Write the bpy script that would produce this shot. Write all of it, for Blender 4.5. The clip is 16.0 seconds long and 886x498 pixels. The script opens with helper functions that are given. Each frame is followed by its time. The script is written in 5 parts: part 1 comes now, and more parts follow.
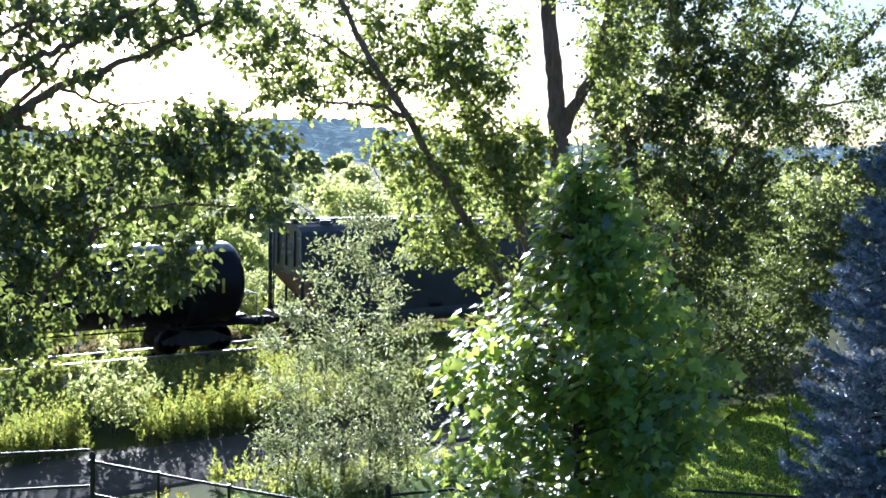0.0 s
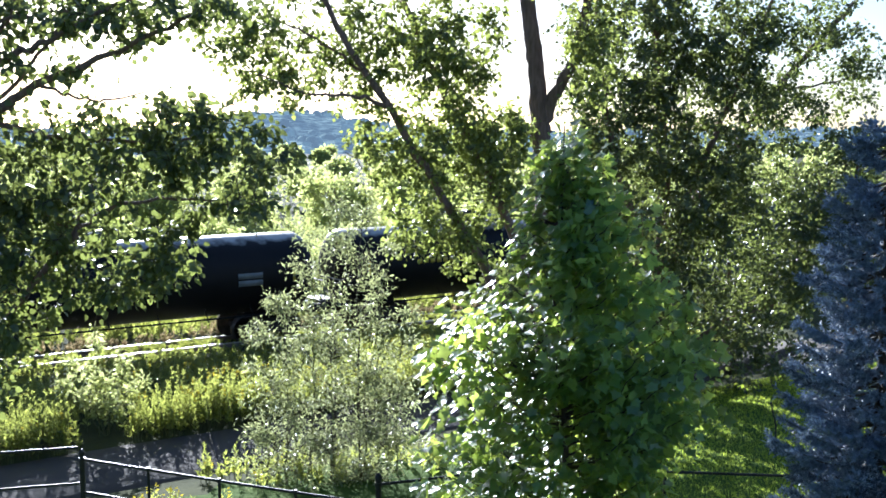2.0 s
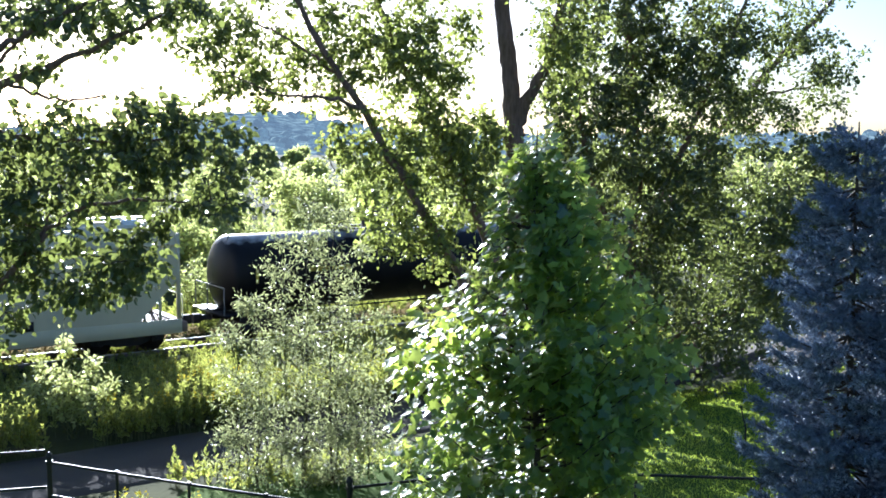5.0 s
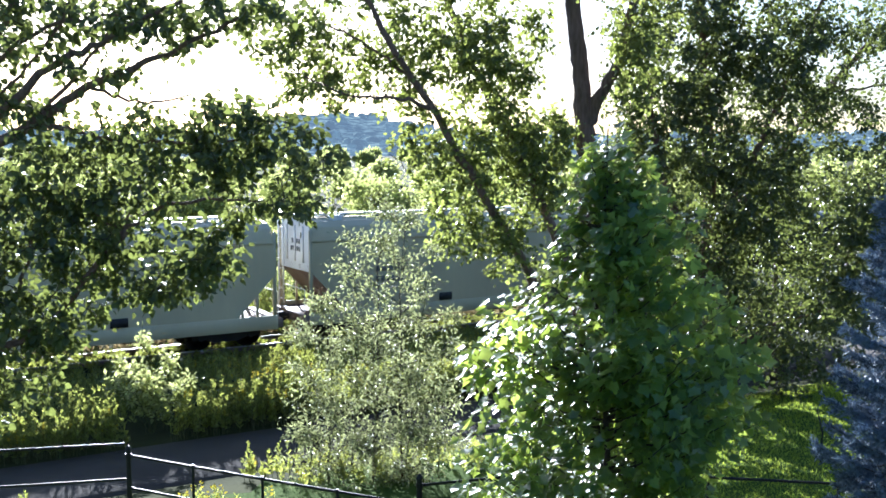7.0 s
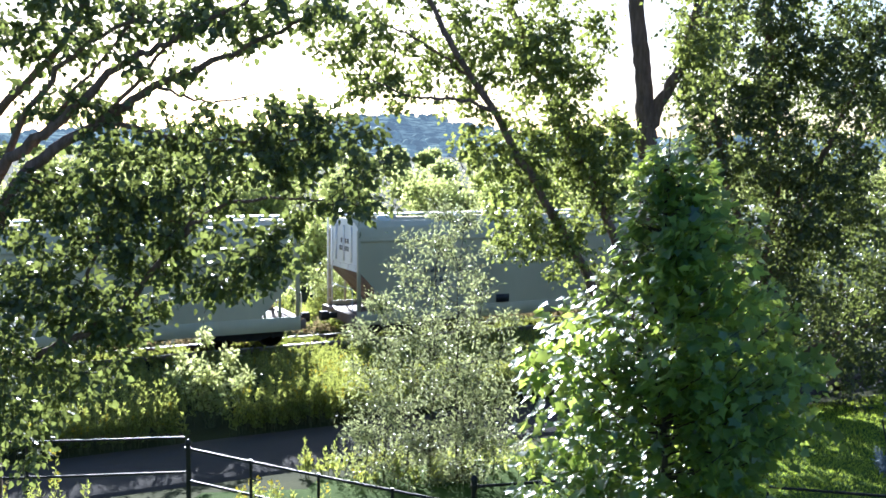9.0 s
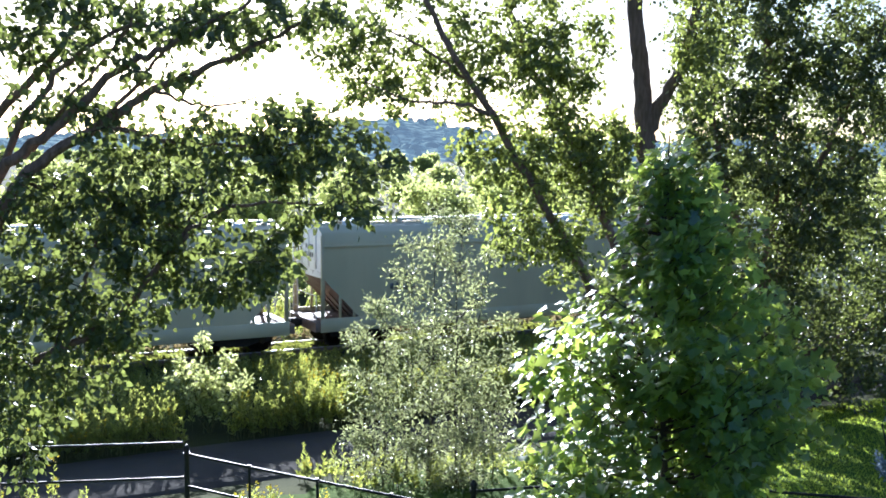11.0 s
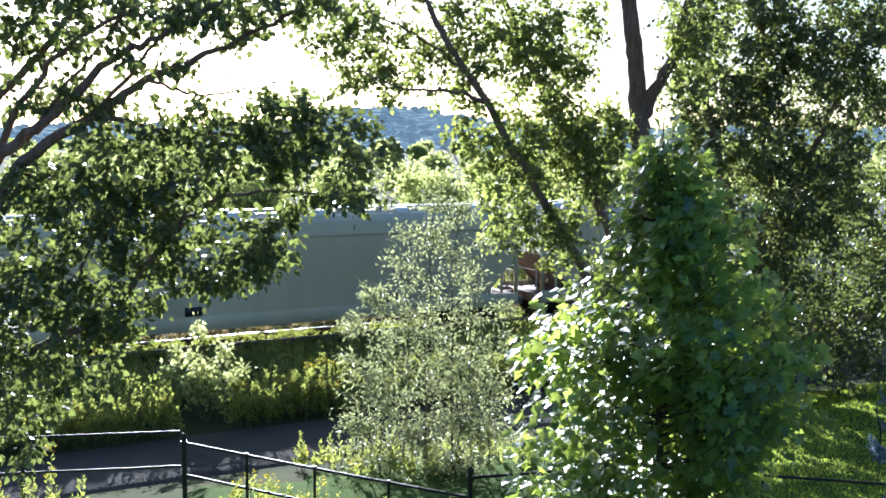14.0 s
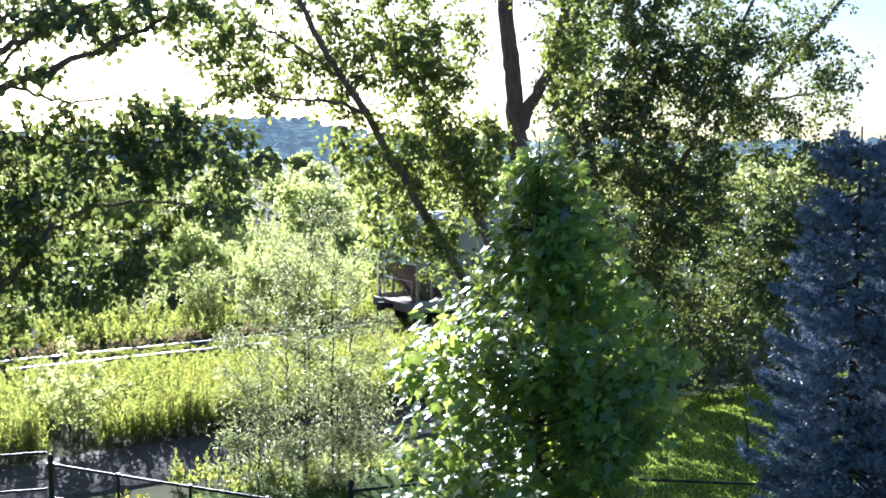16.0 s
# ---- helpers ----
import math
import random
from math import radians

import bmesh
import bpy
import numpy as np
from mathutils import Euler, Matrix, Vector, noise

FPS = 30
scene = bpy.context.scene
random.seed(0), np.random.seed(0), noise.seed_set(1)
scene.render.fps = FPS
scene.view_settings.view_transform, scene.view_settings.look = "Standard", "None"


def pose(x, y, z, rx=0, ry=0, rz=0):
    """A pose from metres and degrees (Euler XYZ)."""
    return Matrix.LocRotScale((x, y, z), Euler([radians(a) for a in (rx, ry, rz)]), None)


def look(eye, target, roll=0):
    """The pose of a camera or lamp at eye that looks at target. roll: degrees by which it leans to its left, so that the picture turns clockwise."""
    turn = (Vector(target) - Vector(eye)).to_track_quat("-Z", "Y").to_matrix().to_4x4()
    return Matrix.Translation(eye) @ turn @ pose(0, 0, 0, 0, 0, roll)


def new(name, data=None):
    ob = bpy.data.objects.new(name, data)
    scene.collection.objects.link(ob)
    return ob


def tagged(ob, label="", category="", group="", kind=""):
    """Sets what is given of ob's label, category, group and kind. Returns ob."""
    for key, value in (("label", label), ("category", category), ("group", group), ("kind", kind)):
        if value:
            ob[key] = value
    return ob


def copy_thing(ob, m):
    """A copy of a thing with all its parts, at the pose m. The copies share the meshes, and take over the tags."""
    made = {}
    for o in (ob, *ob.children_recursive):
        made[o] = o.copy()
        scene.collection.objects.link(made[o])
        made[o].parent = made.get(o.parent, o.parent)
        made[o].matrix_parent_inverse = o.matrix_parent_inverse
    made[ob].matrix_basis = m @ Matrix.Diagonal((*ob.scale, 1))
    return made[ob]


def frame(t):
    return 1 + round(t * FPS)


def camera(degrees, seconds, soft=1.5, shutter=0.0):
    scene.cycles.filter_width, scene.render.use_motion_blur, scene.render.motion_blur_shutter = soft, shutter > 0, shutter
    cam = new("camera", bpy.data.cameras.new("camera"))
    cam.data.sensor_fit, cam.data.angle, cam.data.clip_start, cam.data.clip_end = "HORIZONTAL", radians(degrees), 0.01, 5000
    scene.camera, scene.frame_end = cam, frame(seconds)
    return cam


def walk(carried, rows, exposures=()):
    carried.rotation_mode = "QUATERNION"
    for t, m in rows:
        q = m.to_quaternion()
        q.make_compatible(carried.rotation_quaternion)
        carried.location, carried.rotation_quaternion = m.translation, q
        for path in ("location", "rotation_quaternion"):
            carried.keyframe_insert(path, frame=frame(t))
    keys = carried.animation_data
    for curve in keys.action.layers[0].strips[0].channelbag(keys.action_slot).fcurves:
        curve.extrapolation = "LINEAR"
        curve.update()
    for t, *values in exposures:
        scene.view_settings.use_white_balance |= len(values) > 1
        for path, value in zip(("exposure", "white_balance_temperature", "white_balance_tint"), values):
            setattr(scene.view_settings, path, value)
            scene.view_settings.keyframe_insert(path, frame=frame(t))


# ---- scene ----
cam = camera(47.15, 16.0, soft=1.7)
walk(cam, [
    (0.0, pose(-0.015, 0.044, 7.019, 84.82, -1.08, 0.00)),
    (0.5, pose(0.011, 0.029, 7.000, 85.56, 0.12, -1.41)),
    (1.0, pose(-0.006, 0.016, 7.006, 84.36, -0.71, -1.58)),
    (1.5, pose(-0.013, 0.014, 7.005, 84.00, -0.78, -1.18)),
    (2.0, pose(-0.005, 0.015, 7.007, 84.26, 0.15, -0.94)),
    (2.5, pose(-0.009, 0.022, 7.008, 83.97, -0.38, -1.27)),
    (3.0, pose(-0.004, 0.024, 7.007, 83.89, -0.03, -1.19)),
    (3.5, pose(0.000, 0.023, 7.009, 84.12, 0.24, -1.23)),
    (4.0, pose(0.004, 0.033, 7.021, 84.56, 0.28, -1.82)),
    (4.2, pose(0.002, 0.036, 7.023, 84.36, 0.18, -1.91)),
    (6.3, pose(0.003, 0.008, 6.999, 84.50, -0.80, -3.07)),
    (6.5, pose(0.010, -0.004, 6.997, 84.59, -0.70, -2.27)),
    (7.0, pose(0.010, -0.022, 7.000, 84.41, -0.01, 1.55)),
    (7.5, pose(0.008, -0.019, 6.996, 84.51, -0.13, 4.28)),
    (8.0, pose(0.005, -0.029, 6.998, 84.37, -0.53, 5.07)),
    (10.5, pose(0.005, -0.019, 6.995, 84.70, -0.68, 4.57)),
    (11.0, pose(-0.002, 0.001, 6.992, 84.72, -0.51, 4.81)),
    (11.5, pose(0.003, -0.009, 7.000, 84.59, -0.76, 4.72)),
    (12.0, pose(0.002, -0.022, 6.997, 84.37, -0.78, 4.74)),
    (12.5, pose(0.003, -0.034, 6.986, 84.19, -0.57, 5.08)),
    (13.0, pose(-0.016, -0.033, 6.995, 84.39, -0.65, 4.93)),
    (13.5, pose(-0.015, -0.026, 6.992, 84.16, -0.73, 4.62)),
    (14.0, pose(-0.008, -0.031, 6.992, 84.04, -0.19, 4.48)),
    (14.5, pose(0.002, -0.019, 6.997, 84.06, -0.15, 4.19)),
    (15.0, pose(-0.001, -0.019, 6.992, 84.20, -0.29, 3.36)),
    (15.5, pose(0.013, 0.004, 6.986, 84.27, -0.54, 0.81)),
    (16.0, pose(0.014, 0.030, 6.978, 84.72, -0.49, -2.22)),
], exposures=[(0.0, 1.84, 5180, 14), (16.0, 1.84, 5180, 14)])

# ---- world and sun ----
# the track runs along (U), 32 degrees off the x axis; n counts metres across it, away from the house
TURN = radians(32)
UX, UY = math.cos(TURN), math.sin(TURN)
SUN_AZ, SUN_EL = radians(-17.0), radians(16.6)   # clockwise from +y, and up
SUN_DIR = Vector((math.sin(SUN_AZ) * math.cos(SUN_EL), math.cos(SUN_AZ) * math.cos(SUN_EL), math.sin(SUN_EL)))
world = bpy.data.worlds.new("world")
scene.world = world
world.use_nodes = True
wn = world.node_tree
sky = wn.nodes.new("ShaderNodeTexSky")
sky.sky_type = "NISHITA"
sky.sun_disc = False
sky.sun_elevation, sky.sun_rotation = SUN_EL, SUN_AZ
sky.air_density, sky.dust_density, sky.ozone_density = 1.0, 1.2, 2.0
wn.links.new(sky.outputs[0], wn.nodes["Background"].inputs[0])
wn.nodes["Background"].inputs[1].default_value = 0.053
sun = new("sun", bpy.data.lights.new("sun", "SUN"))
sun.data.energy, sun.data.angle, sun.data.color = 5.0, radians(0.53), (1.0, 0.93, 0.80)
sun.matrix_world = look(SUN_DIR * 50, (0, 0, 0))


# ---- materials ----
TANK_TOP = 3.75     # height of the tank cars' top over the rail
def nodes_of(name):
    m = bpy.data.materials.new(name)
    m.use_nodes = True
    return m, m.node_tree, m.node_tree.nodes["Principled BSDF"]


def mixed(tree, fac, a, b):
    mix = tree.nodes.new("ShaderNodeMix")
    mix.data_type = "RGBA"
    tree.links.new(fac, mix.inputs[0])
    for slot, v in ((6, a), (7, b)):
        if isinstance(v, tuple):
            mix.inputs[slot].default_value = (*v, 1)
        else:
            tree.links.new(v, mix.inputs[slot])
    return mix.outputs[2]


def noise_of(tree, scale, detail=4.0, lo=0.35, hi=0.65, stretch=None):
    co = tree.nodes.new("ShaderNodeTexCoord")
    tex = tree.nodes.new("ShaderNodeTexNoise")
    tex.inputs["Scale"].default_value, tex.inputs["Detail"].default_value = scale, detail
    if stretch:
        mp = tree.nodes.new("ShaderNodeMapping")
        mp.inputs["Scale"].default_value = stretch
        tree.links.new(co.outputs["Object"], mp.inputs[0])
        tree.links.new(mp.outputs[0], tex.inputs["Vector"])
    else:
        tree.links.new(co.outputs["Object"], tex.inputs["Vector"])
    rng = tree.nodes.new("ShaderNodeMapRange")
    rng.inputs[1].default_value, rng.inputs[2].default_value = lo, hi
    tree.links.new(tex.outputs["Fac"], rng.inputs[0])
    return rng.outputs[0]


def bumped(tree, bsdf, height, strength, distance):
    b = tree.nodes.new("ShaderNodeBump")
    b.inputs["Strength"].default_value, b.inputs["Distance"].default_value = strength, distance
    tree.links.new(height, b.inputs["Height"])
    tree.links.new(b.outputs[0], bsdf.inputs["Normal"])


def leaf_material(name, dark, mid, light, through_col, rough=0.42, thin=0.45, spec=0.5):
    """Foliage: colour varies leaf by leaf and patch by patch; part of the light passes through."""
    m, tree, bsdf = nodes_of(name)
    geo = tree.nodes.new("ShaderNodeNewGeometry")
    ramp = tree.nodes.new("ShaderNodeValToRGB")
    ramp.color_ramp.elements[0].color, ramp.color_ramp.elements[1].color = (*dark, 1), (*light, 1)
    e = ramp.color_ramp.elements.new(0.6)
    e.color = (*mid, 1)
    info = tree.nodes.new("ShaderNodeObjectInfo")
    both = tree.nodes.new("ShaderNodeMath")
    tree.links.new(geo.outputs["Random Per Island"], both.inputs[0])
    tree.links.new(info.outputs["Random"], both.inputs[1])
    any_leaf = tree.nodes.new("ShaderNodeMath")
    any_leaf.operation = "FRACT"
    tree.links.new(both.outputs[0], any_leaf.inputs[0])
    tree.links.new(any_leaf.outputs[0], ramp.inputs[0])
    patch = noise_of(tree, 0.9, 2.0)
    col = mixed(tree, patch, ramp.outputs[0], mid)
    tree.links.new(col, bsdf.inputs["Base Color"])
    bsdf.inputs["Roughness"].default_value = rough
    bsdf.inputs["Specular IOR Level"].default_value = spec
    tr = tree.nodes.new("ShaderNodeBsdfTranslucent")
    hue = tree.nodes.new("ShaderNodeHueSaturation")
    val = tree.nodes.new("ShaderNodeMapRange")
    val.inputs[3].default_value, val.inputs[4].default_value = 0.6, 1.25
    tree.links.new(any_leaf.outputs[0], val.inputs[0])
    tree.links.new(val.outputs[0], hue.inputs["Value"])
    hue.inputs["Color"].default_value = (*through_col, 1)
    tree.links.new(hue.outputs[0], tr.inputs["Color"])
    mix = tree.nodes.new("ShaderNodeMixShader")
    mix.inputs[0].default_value = thin
    tree.links.new(bsdf.outputs[0], mix.inputs[1])
    tree.links.new(tr.outputs[0], mix.inputs[2])
    tree.links.new(mix.outputs[0], tree.nodes["Material Output"].inputs[0])
    return m


def surface(name, a, b, rough=0.8, scale=3.0, metal=0.0, bump=0.0, fine=40.0, stretch=None, lo=0.35, hi=0.65, spec=0.5):
    """A surface with two scales of variation: broad patches from a to b, and fine grain in relief."""
    m, tree, bsdf = nodes_of(name)
    broad = noise_of(tree, scale, 5.0, lo, hi, stretch)
    col = mixed(tree, broad, a, b)
    grain = noise_of(tree, fine, 3.0, 0.3, 0.7, stretch)
    dim = tuple(0.78 * c for c in a)
    col2 = tree.nodes.new("ShaderNodeMix")
    col2.data_type = "RGBA"
    half = tree.nodes.new("ShaderNodeMath")
    half.operation = "MULTIPLY"
    half.inputs[1].default_value = 0.16
    tree.links.new(grain, half.inputs[0])
    tree.links.new(half.outputs[0], col2.inputs[0])
    tree.links.new(col, col2.inputs[6])
    col2.inputs[7].default_value = (*dim, 1)
    tree.links.new(col2.outputs[2], bsdf.inputs["Base Color"])
    bsdf.inputs["Roughness"].default_value, bsdf.inputs["Metallic"].default_value = rough, metal
    bsdf.inputs["Specular IOR Level"].default_value = spec
    if bump:
        bumped(tree, bsdf, grain, bump, 0.02)
    return m


M_POPLAR = leaf_material("poplar_leaf", (0.036, 0.05, 0.034), (0.052, 0.074, 0.045), (0.10, 0.125, 0.07), (0.28, 0.33, 0.075), rough=0.40, thin=0.38)
# lit copy of the poplar leaf: sunshine put into its brighter, yellower colour
M_POPLAR_SUN = leaf_material("sunlit_poplar_leaf", (0.045, 0.06, 0.03), (0.065, 0.088, 0.042), (0.12, 0.145, 0.066), (0.42, 0.48, 0.10), rough=0.36, thin=0.44)
M_MAPLE = leaf_material("maple_leaf", (0.013, 0.052, 0.042), (0.021, 0.078, 0.06), (0.036, 0.112, 0.078), (0.70, 0.86, 0.13), rough=0.36, thin=0.45, spec=1.0)
M_WILLOW = leaf_material("willow_leaf", (0.065, 0.092, 0.058), (0.10, 0.135, 0.085), (0.19, 0.22, 0.15), (0.54, 0.58, 0.25), rough=0.38, thin=0.46, spec=0.9)
M_WEED = leaf_material("weed_leaf", (0.02, 0.033, 0.012), (0.033, 0.048, 0.017), (0.07, 0.085, 0.03), (0.76, 0.82, 0.17), rough=0.42, thin=0.43)
M_SHRUB = leaf_material("shrub_leaf", (0.07, 0.10, 0.04), (0.12, 0.15, 0.06), (0.22, 0.25, 0.11), (0.80, 0.84, 0.32), rough=0.36, thin=0.55, spec=0.8)
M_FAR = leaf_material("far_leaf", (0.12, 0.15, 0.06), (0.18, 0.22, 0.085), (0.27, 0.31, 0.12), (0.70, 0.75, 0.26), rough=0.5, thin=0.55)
M_GRASS = leaf_material("lawn_blade", (0.05, 0.09, 0.015), (0.075, 0.125, 0.02), (0.11, 0.17, 0.03), (0.74, 0.92, 0.09), rough=0.65, thin=0.6, spec=0.1)
M_SPRUCE = leaf_material("spruce_needle", (0.04, 0.055, 0.08), (0.19, 0.24, 0.325), (0.62, 0.69, 0.78), (0.10, 0.14, 0.19), rough=0.55, thin=0.10, spec=0.3)
M_DRY = leaf_material("dry_grass", (0.15, 0.11, 0.055), (0.23, 0.17, 0.085), (0.33, 0.26, 0.14), (0.5, 0.40, 0.2), rough=0.7, thin=0.45, spec=0.2)
M_BLOOM = leaf_material("goldenrod_bloom", (0.35, 0.26, 0.02), (0.5, 0.4, 0.03), (0.6, 0.5, 0.05), (0.6, 0.5, 0.05), rough=0.7, thin=0.4)
M_BARK = surface("grey_brown_bark", (0.25, 0.16, 0.13), (0.13, 0.085, 0.066), 0.9, 6.0, bump=0.9, fine=18.0, stretch=(3, 3, 0.5))
M_TWIG = surface("twig_bark", (0.07, 0.055, 0.04), (0.045, 0.035, 0.025), 0.85, 9.0)
M_STEM = surface("weed_stem", (0.12, 0.14, 0.04), (0.10, 0.09, 0.04), 0.8, 5.0)
M_SOIL = surface("meadow_ground", (0.045, 0.05, 0.022), (0.07, 0.075, 0.03), 1.0, 0.35, bump=0.6, fine=9.0, spec=0.05)
M_LAWN = surface("lawn_ground", (0.06, 0.10, 0.02), (0.085, 0.13, 0.027), 1.0, 0.8, bump=0.6, fine=30.0, spec=0.05)
M_ASPHALT = surface("worn_asphalt", (0.058, 0.047, 0.036), (0.074, 0.061, 0.047), 0.95, 0.7, bump=0.35, fine=60.0)
M_BALLAST = surface("ballast_stone", (0.36, 0.32, 0.29), (0.24, 0.21, 0.185), 0.95, 4.0, bump=1.0, fine=14.0)
M_RAIL = surface("rail_steel", (0.28, 0.22, 0.18), (0.20, 0.15, 0.12), 0.45, 5.0, metal=0.6)
M_RAILTOP = surface("polished_rail_head", (0.62, 0.60, 0.58), (0.55, 0.53, 0.5), 0.28, 5.0, metal=1.0)
M_TIE = surface("creosoted_timber", (0.07, 0.055, 0.045), (0.045, 0.035, 0.03), 0.9, 4.0, bump=0.6, fine=25.0)
M_FENCE = surface("black_painted_steel", (0.012, 0.012, 0.013), (0.02, 0.019, 0.018), 0.48, 6.0, bump=0.1, fine=50.0, spec=0.3)
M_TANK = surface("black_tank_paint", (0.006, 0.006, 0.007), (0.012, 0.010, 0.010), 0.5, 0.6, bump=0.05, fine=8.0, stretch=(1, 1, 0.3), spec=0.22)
tank_tree = M_TANK.node_tree                                   # pale patchy band painted along the tank top for the sun's glint
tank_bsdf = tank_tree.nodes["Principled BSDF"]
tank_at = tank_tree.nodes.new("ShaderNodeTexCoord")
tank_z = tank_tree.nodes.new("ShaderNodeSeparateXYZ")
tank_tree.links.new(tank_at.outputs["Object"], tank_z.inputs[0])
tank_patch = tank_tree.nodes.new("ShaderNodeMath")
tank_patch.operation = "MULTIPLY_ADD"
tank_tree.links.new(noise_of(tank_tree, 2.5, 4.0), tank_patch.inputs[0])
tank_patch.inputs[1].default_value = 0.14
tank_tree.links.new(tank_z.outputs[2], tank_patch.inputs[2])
tank_glint = tank_tree.nodes.new("ShaderNodeMapRange")
tank_glint.inputs[1].default_value, tank_glint.inputs[2].default_value = TANK_TOP - 0.22, TANK_TOP - 0.02
tank_tree.links.new(tank_patch.outputs[0], tank_glint.inputs[0])
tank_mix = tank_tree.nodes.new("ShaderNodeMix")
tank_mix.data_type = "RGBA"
tank_tree.links.new(tank_glint.outputs[0], tank_mix.inputs[0])
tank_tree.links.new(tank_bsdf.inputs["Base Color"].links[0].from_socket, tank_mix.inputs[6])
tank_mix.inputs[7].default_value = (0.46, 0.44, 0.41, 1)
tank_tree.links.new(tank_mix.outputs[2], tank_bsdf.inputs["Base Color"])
M_HOPPER = surface("pale_grey_hopper_paint", (0.70, 0.615, 0.385), (0.56, 0.495, 0.31), 0.5, 0.5, bump=0.04, fine=9.0, stretch=(1, 1, 0.25))
M_ENDWHITE = surface("white_end_paint", (0.85, 0.85, 0.83), (0.74, 0.74, 0.71), 0.5, 0.9, bump=0.05, fine=10.0, stretch=(1, 1, 0.25))
M_RUST = surface("rust_stained_slope_sheet", (0.26, 0.20, 0.16), (0.17, 0.10, 0.065), 0.75, 1.2, bump=0.2, fine=12.0)
M_DARKCAR = surface("dark_hopper_paint", (0.05, 0.055, 0.055), (0.03, 0.033, 0.033), 0.5, 0.6, bump=0.05, fine=9.0)
M_TRUCK = surface("grimy_cast_steel", (0.022, 0.019, 0.017), (0.04, 0.03, 0.025), 0.75, 4.0, bump=0.3, fine=25.0)
M_WHEEL = surface("wheel_steel", (0.12, 0.09, 0.07), (0.07, 0.055, 0.045), 0.5, 6.0, metal=0.7)
M_MARK = surface("black_stencil_paint", (0.015, 0.015, 0.017), (0.03, 0.03, 0.03), 0.6, 5.0)
M_GREYMARK = surface("grey_stencil_paint", (0.22, 0.22, 0.21), (0.14, 0.14, 0.13), 0.6, 3.0)
M_YELLOW = surface("yellow_reflective_stripe", (0.65, 0.48, 0.05), (0.5, 0.36, 0.04), 0.4, 5.0)
M_LOG = surface("weathered_log", (0.105, 0.085, 0.072), (0.06, 0.047, 0.038), 0.9, 3.0, bump=0.7, fine=20.0, stretch=(0.5, 3, 3))
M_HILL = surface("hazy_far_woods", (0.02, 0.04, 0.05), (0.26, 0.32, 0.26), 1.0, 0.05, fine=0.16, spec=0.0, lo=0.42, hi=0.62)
M_HILL.node_tree.nodes["Principled BSDF"].inputs["Emission Color"].default_value = (0.42, 0.56, 0.66, 1)   # haze in the air before it, put in as a bluish glow
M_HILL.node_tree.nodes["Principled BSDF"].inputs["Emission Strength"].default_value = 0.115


# ---- mesh helpers ----
class Acc:
    """Collects vertices and triangles or quads of one mesh."""

    def __init__(self):
        self.v, self.f, self.count = [], [], 0

    def add(self, verts, faces):
        verts, faces = np.asarray(verts, float), np.asarray(faces, int)
        self.v.append(verts)
        self.f.append(faces + self.count)
        self.count += len(verts)

    def mesh(self, name, smooth=False):
        me = bpy.data.meshes.new(name)
        if not self.v:
            return me
        v = np.concatenate(self.v)
        me.vertices.add(len(v))
        me.vertices.foreach_set("co", v.ravel())
        sizes = np.concatenate([np.full(len(f), f.shape[1]) for f in self.f])
        loops = np.concatenate([f.ravel() for f in self.f])
        me.loops.add(len(loops))
        me.loops.foreach_set("vertex_index", loops)
        me.polygons.add(len(sizes))
        me.polygons.foreach_set("loop_start", np.concatenate([[0], np.cumsum(sizes)[:-1]]))
        if smooth:
            me.polygons.foreach_set("use_smooth", np.ones(len(sizes), bool))
        me.update(calc_edges=True)
        return me


def box(acc, x0, x1, y0, y1, z0, z1, bevel=0.0):
    """A box; with bevel its long edges are chamfered in the y-z section."""
    if bevel <= 0:
        v = [(x, y, z) for x in (x0, x1) for y in (y0, y1) for z in (z0, z1)]
        acc.add(v, [(0, 1, 3, 2), (4, 6, 7, 5), (0, 4, 5, 1), (2, 3, 7, 6), (0, 2, 6, 4), (1, 5, 7, 3)])
        return
    b = bevel
    sec = [(y0 + b, z0), (y1 - b, z0), (y1, z0 + b), (y1, z1 - b), (y1 - b, z1), (y0 + b, z1), (y0, z1 - b), (y0, z0 + b)]
    v = [(x, y, z) for x in (x0, x1) for y, z in sec]
    acc.add(v, [(i, (i + 1) % 8, 8 + (i + 1) % 8, 8 + i) for i in range(8)])
    acc.add([v[i] for i in range(7, -1, -1)], [tuple(range(8))])
    acc.add(v[8:], [tuple(range(8))])


def tube(acc, pts, radii, sides=7, caps=True):
    """A round tube through the points, tapered by the radii."""
    pts = np.asarray(pts, float)
    radii = np.broadcast_to(np.asarray(radii, float), (len(pts),))
    d = np.gradient(pts, axis=0)
    d /= np.linalg.norm(d, axis=1)[:, None] + 1e-9
    up = np.array([0, 0, 1.0]) if abs(d[0][2]) < 0.9 else np.array([1.0, 0, 0])
    a = np.cross(d, up)
    a /= np.linalg.norm(a, axis=1)[:, None] + 1e-9
    b = np.cross(d, a)
    th = np.linspace(0, 2 * np.pi, sides, endpoint=False)
    ring = np.cos(th)[None, :, None] * a[:, None] + np.sin(th)[None, :, None] * b[:, None]
    v = (pts[:, None] + ring * radii[:, None, None]).reshape(-1, 3)
    f = []
    for i in range(len(pts) - 1):
        for k in range(sides):
            f.append((i * sides + k, i * sides + (k + 1) % sides, (i + 1) * sides + (k + 1) % sides, (i + 1) * sides + k))
    acc.add(v, f)
    if caps:
        acc.add(v[:sides], [tuple(range(sides))[::-1]])
        acc.add(v[-sides:], [tuple(range(sides))])


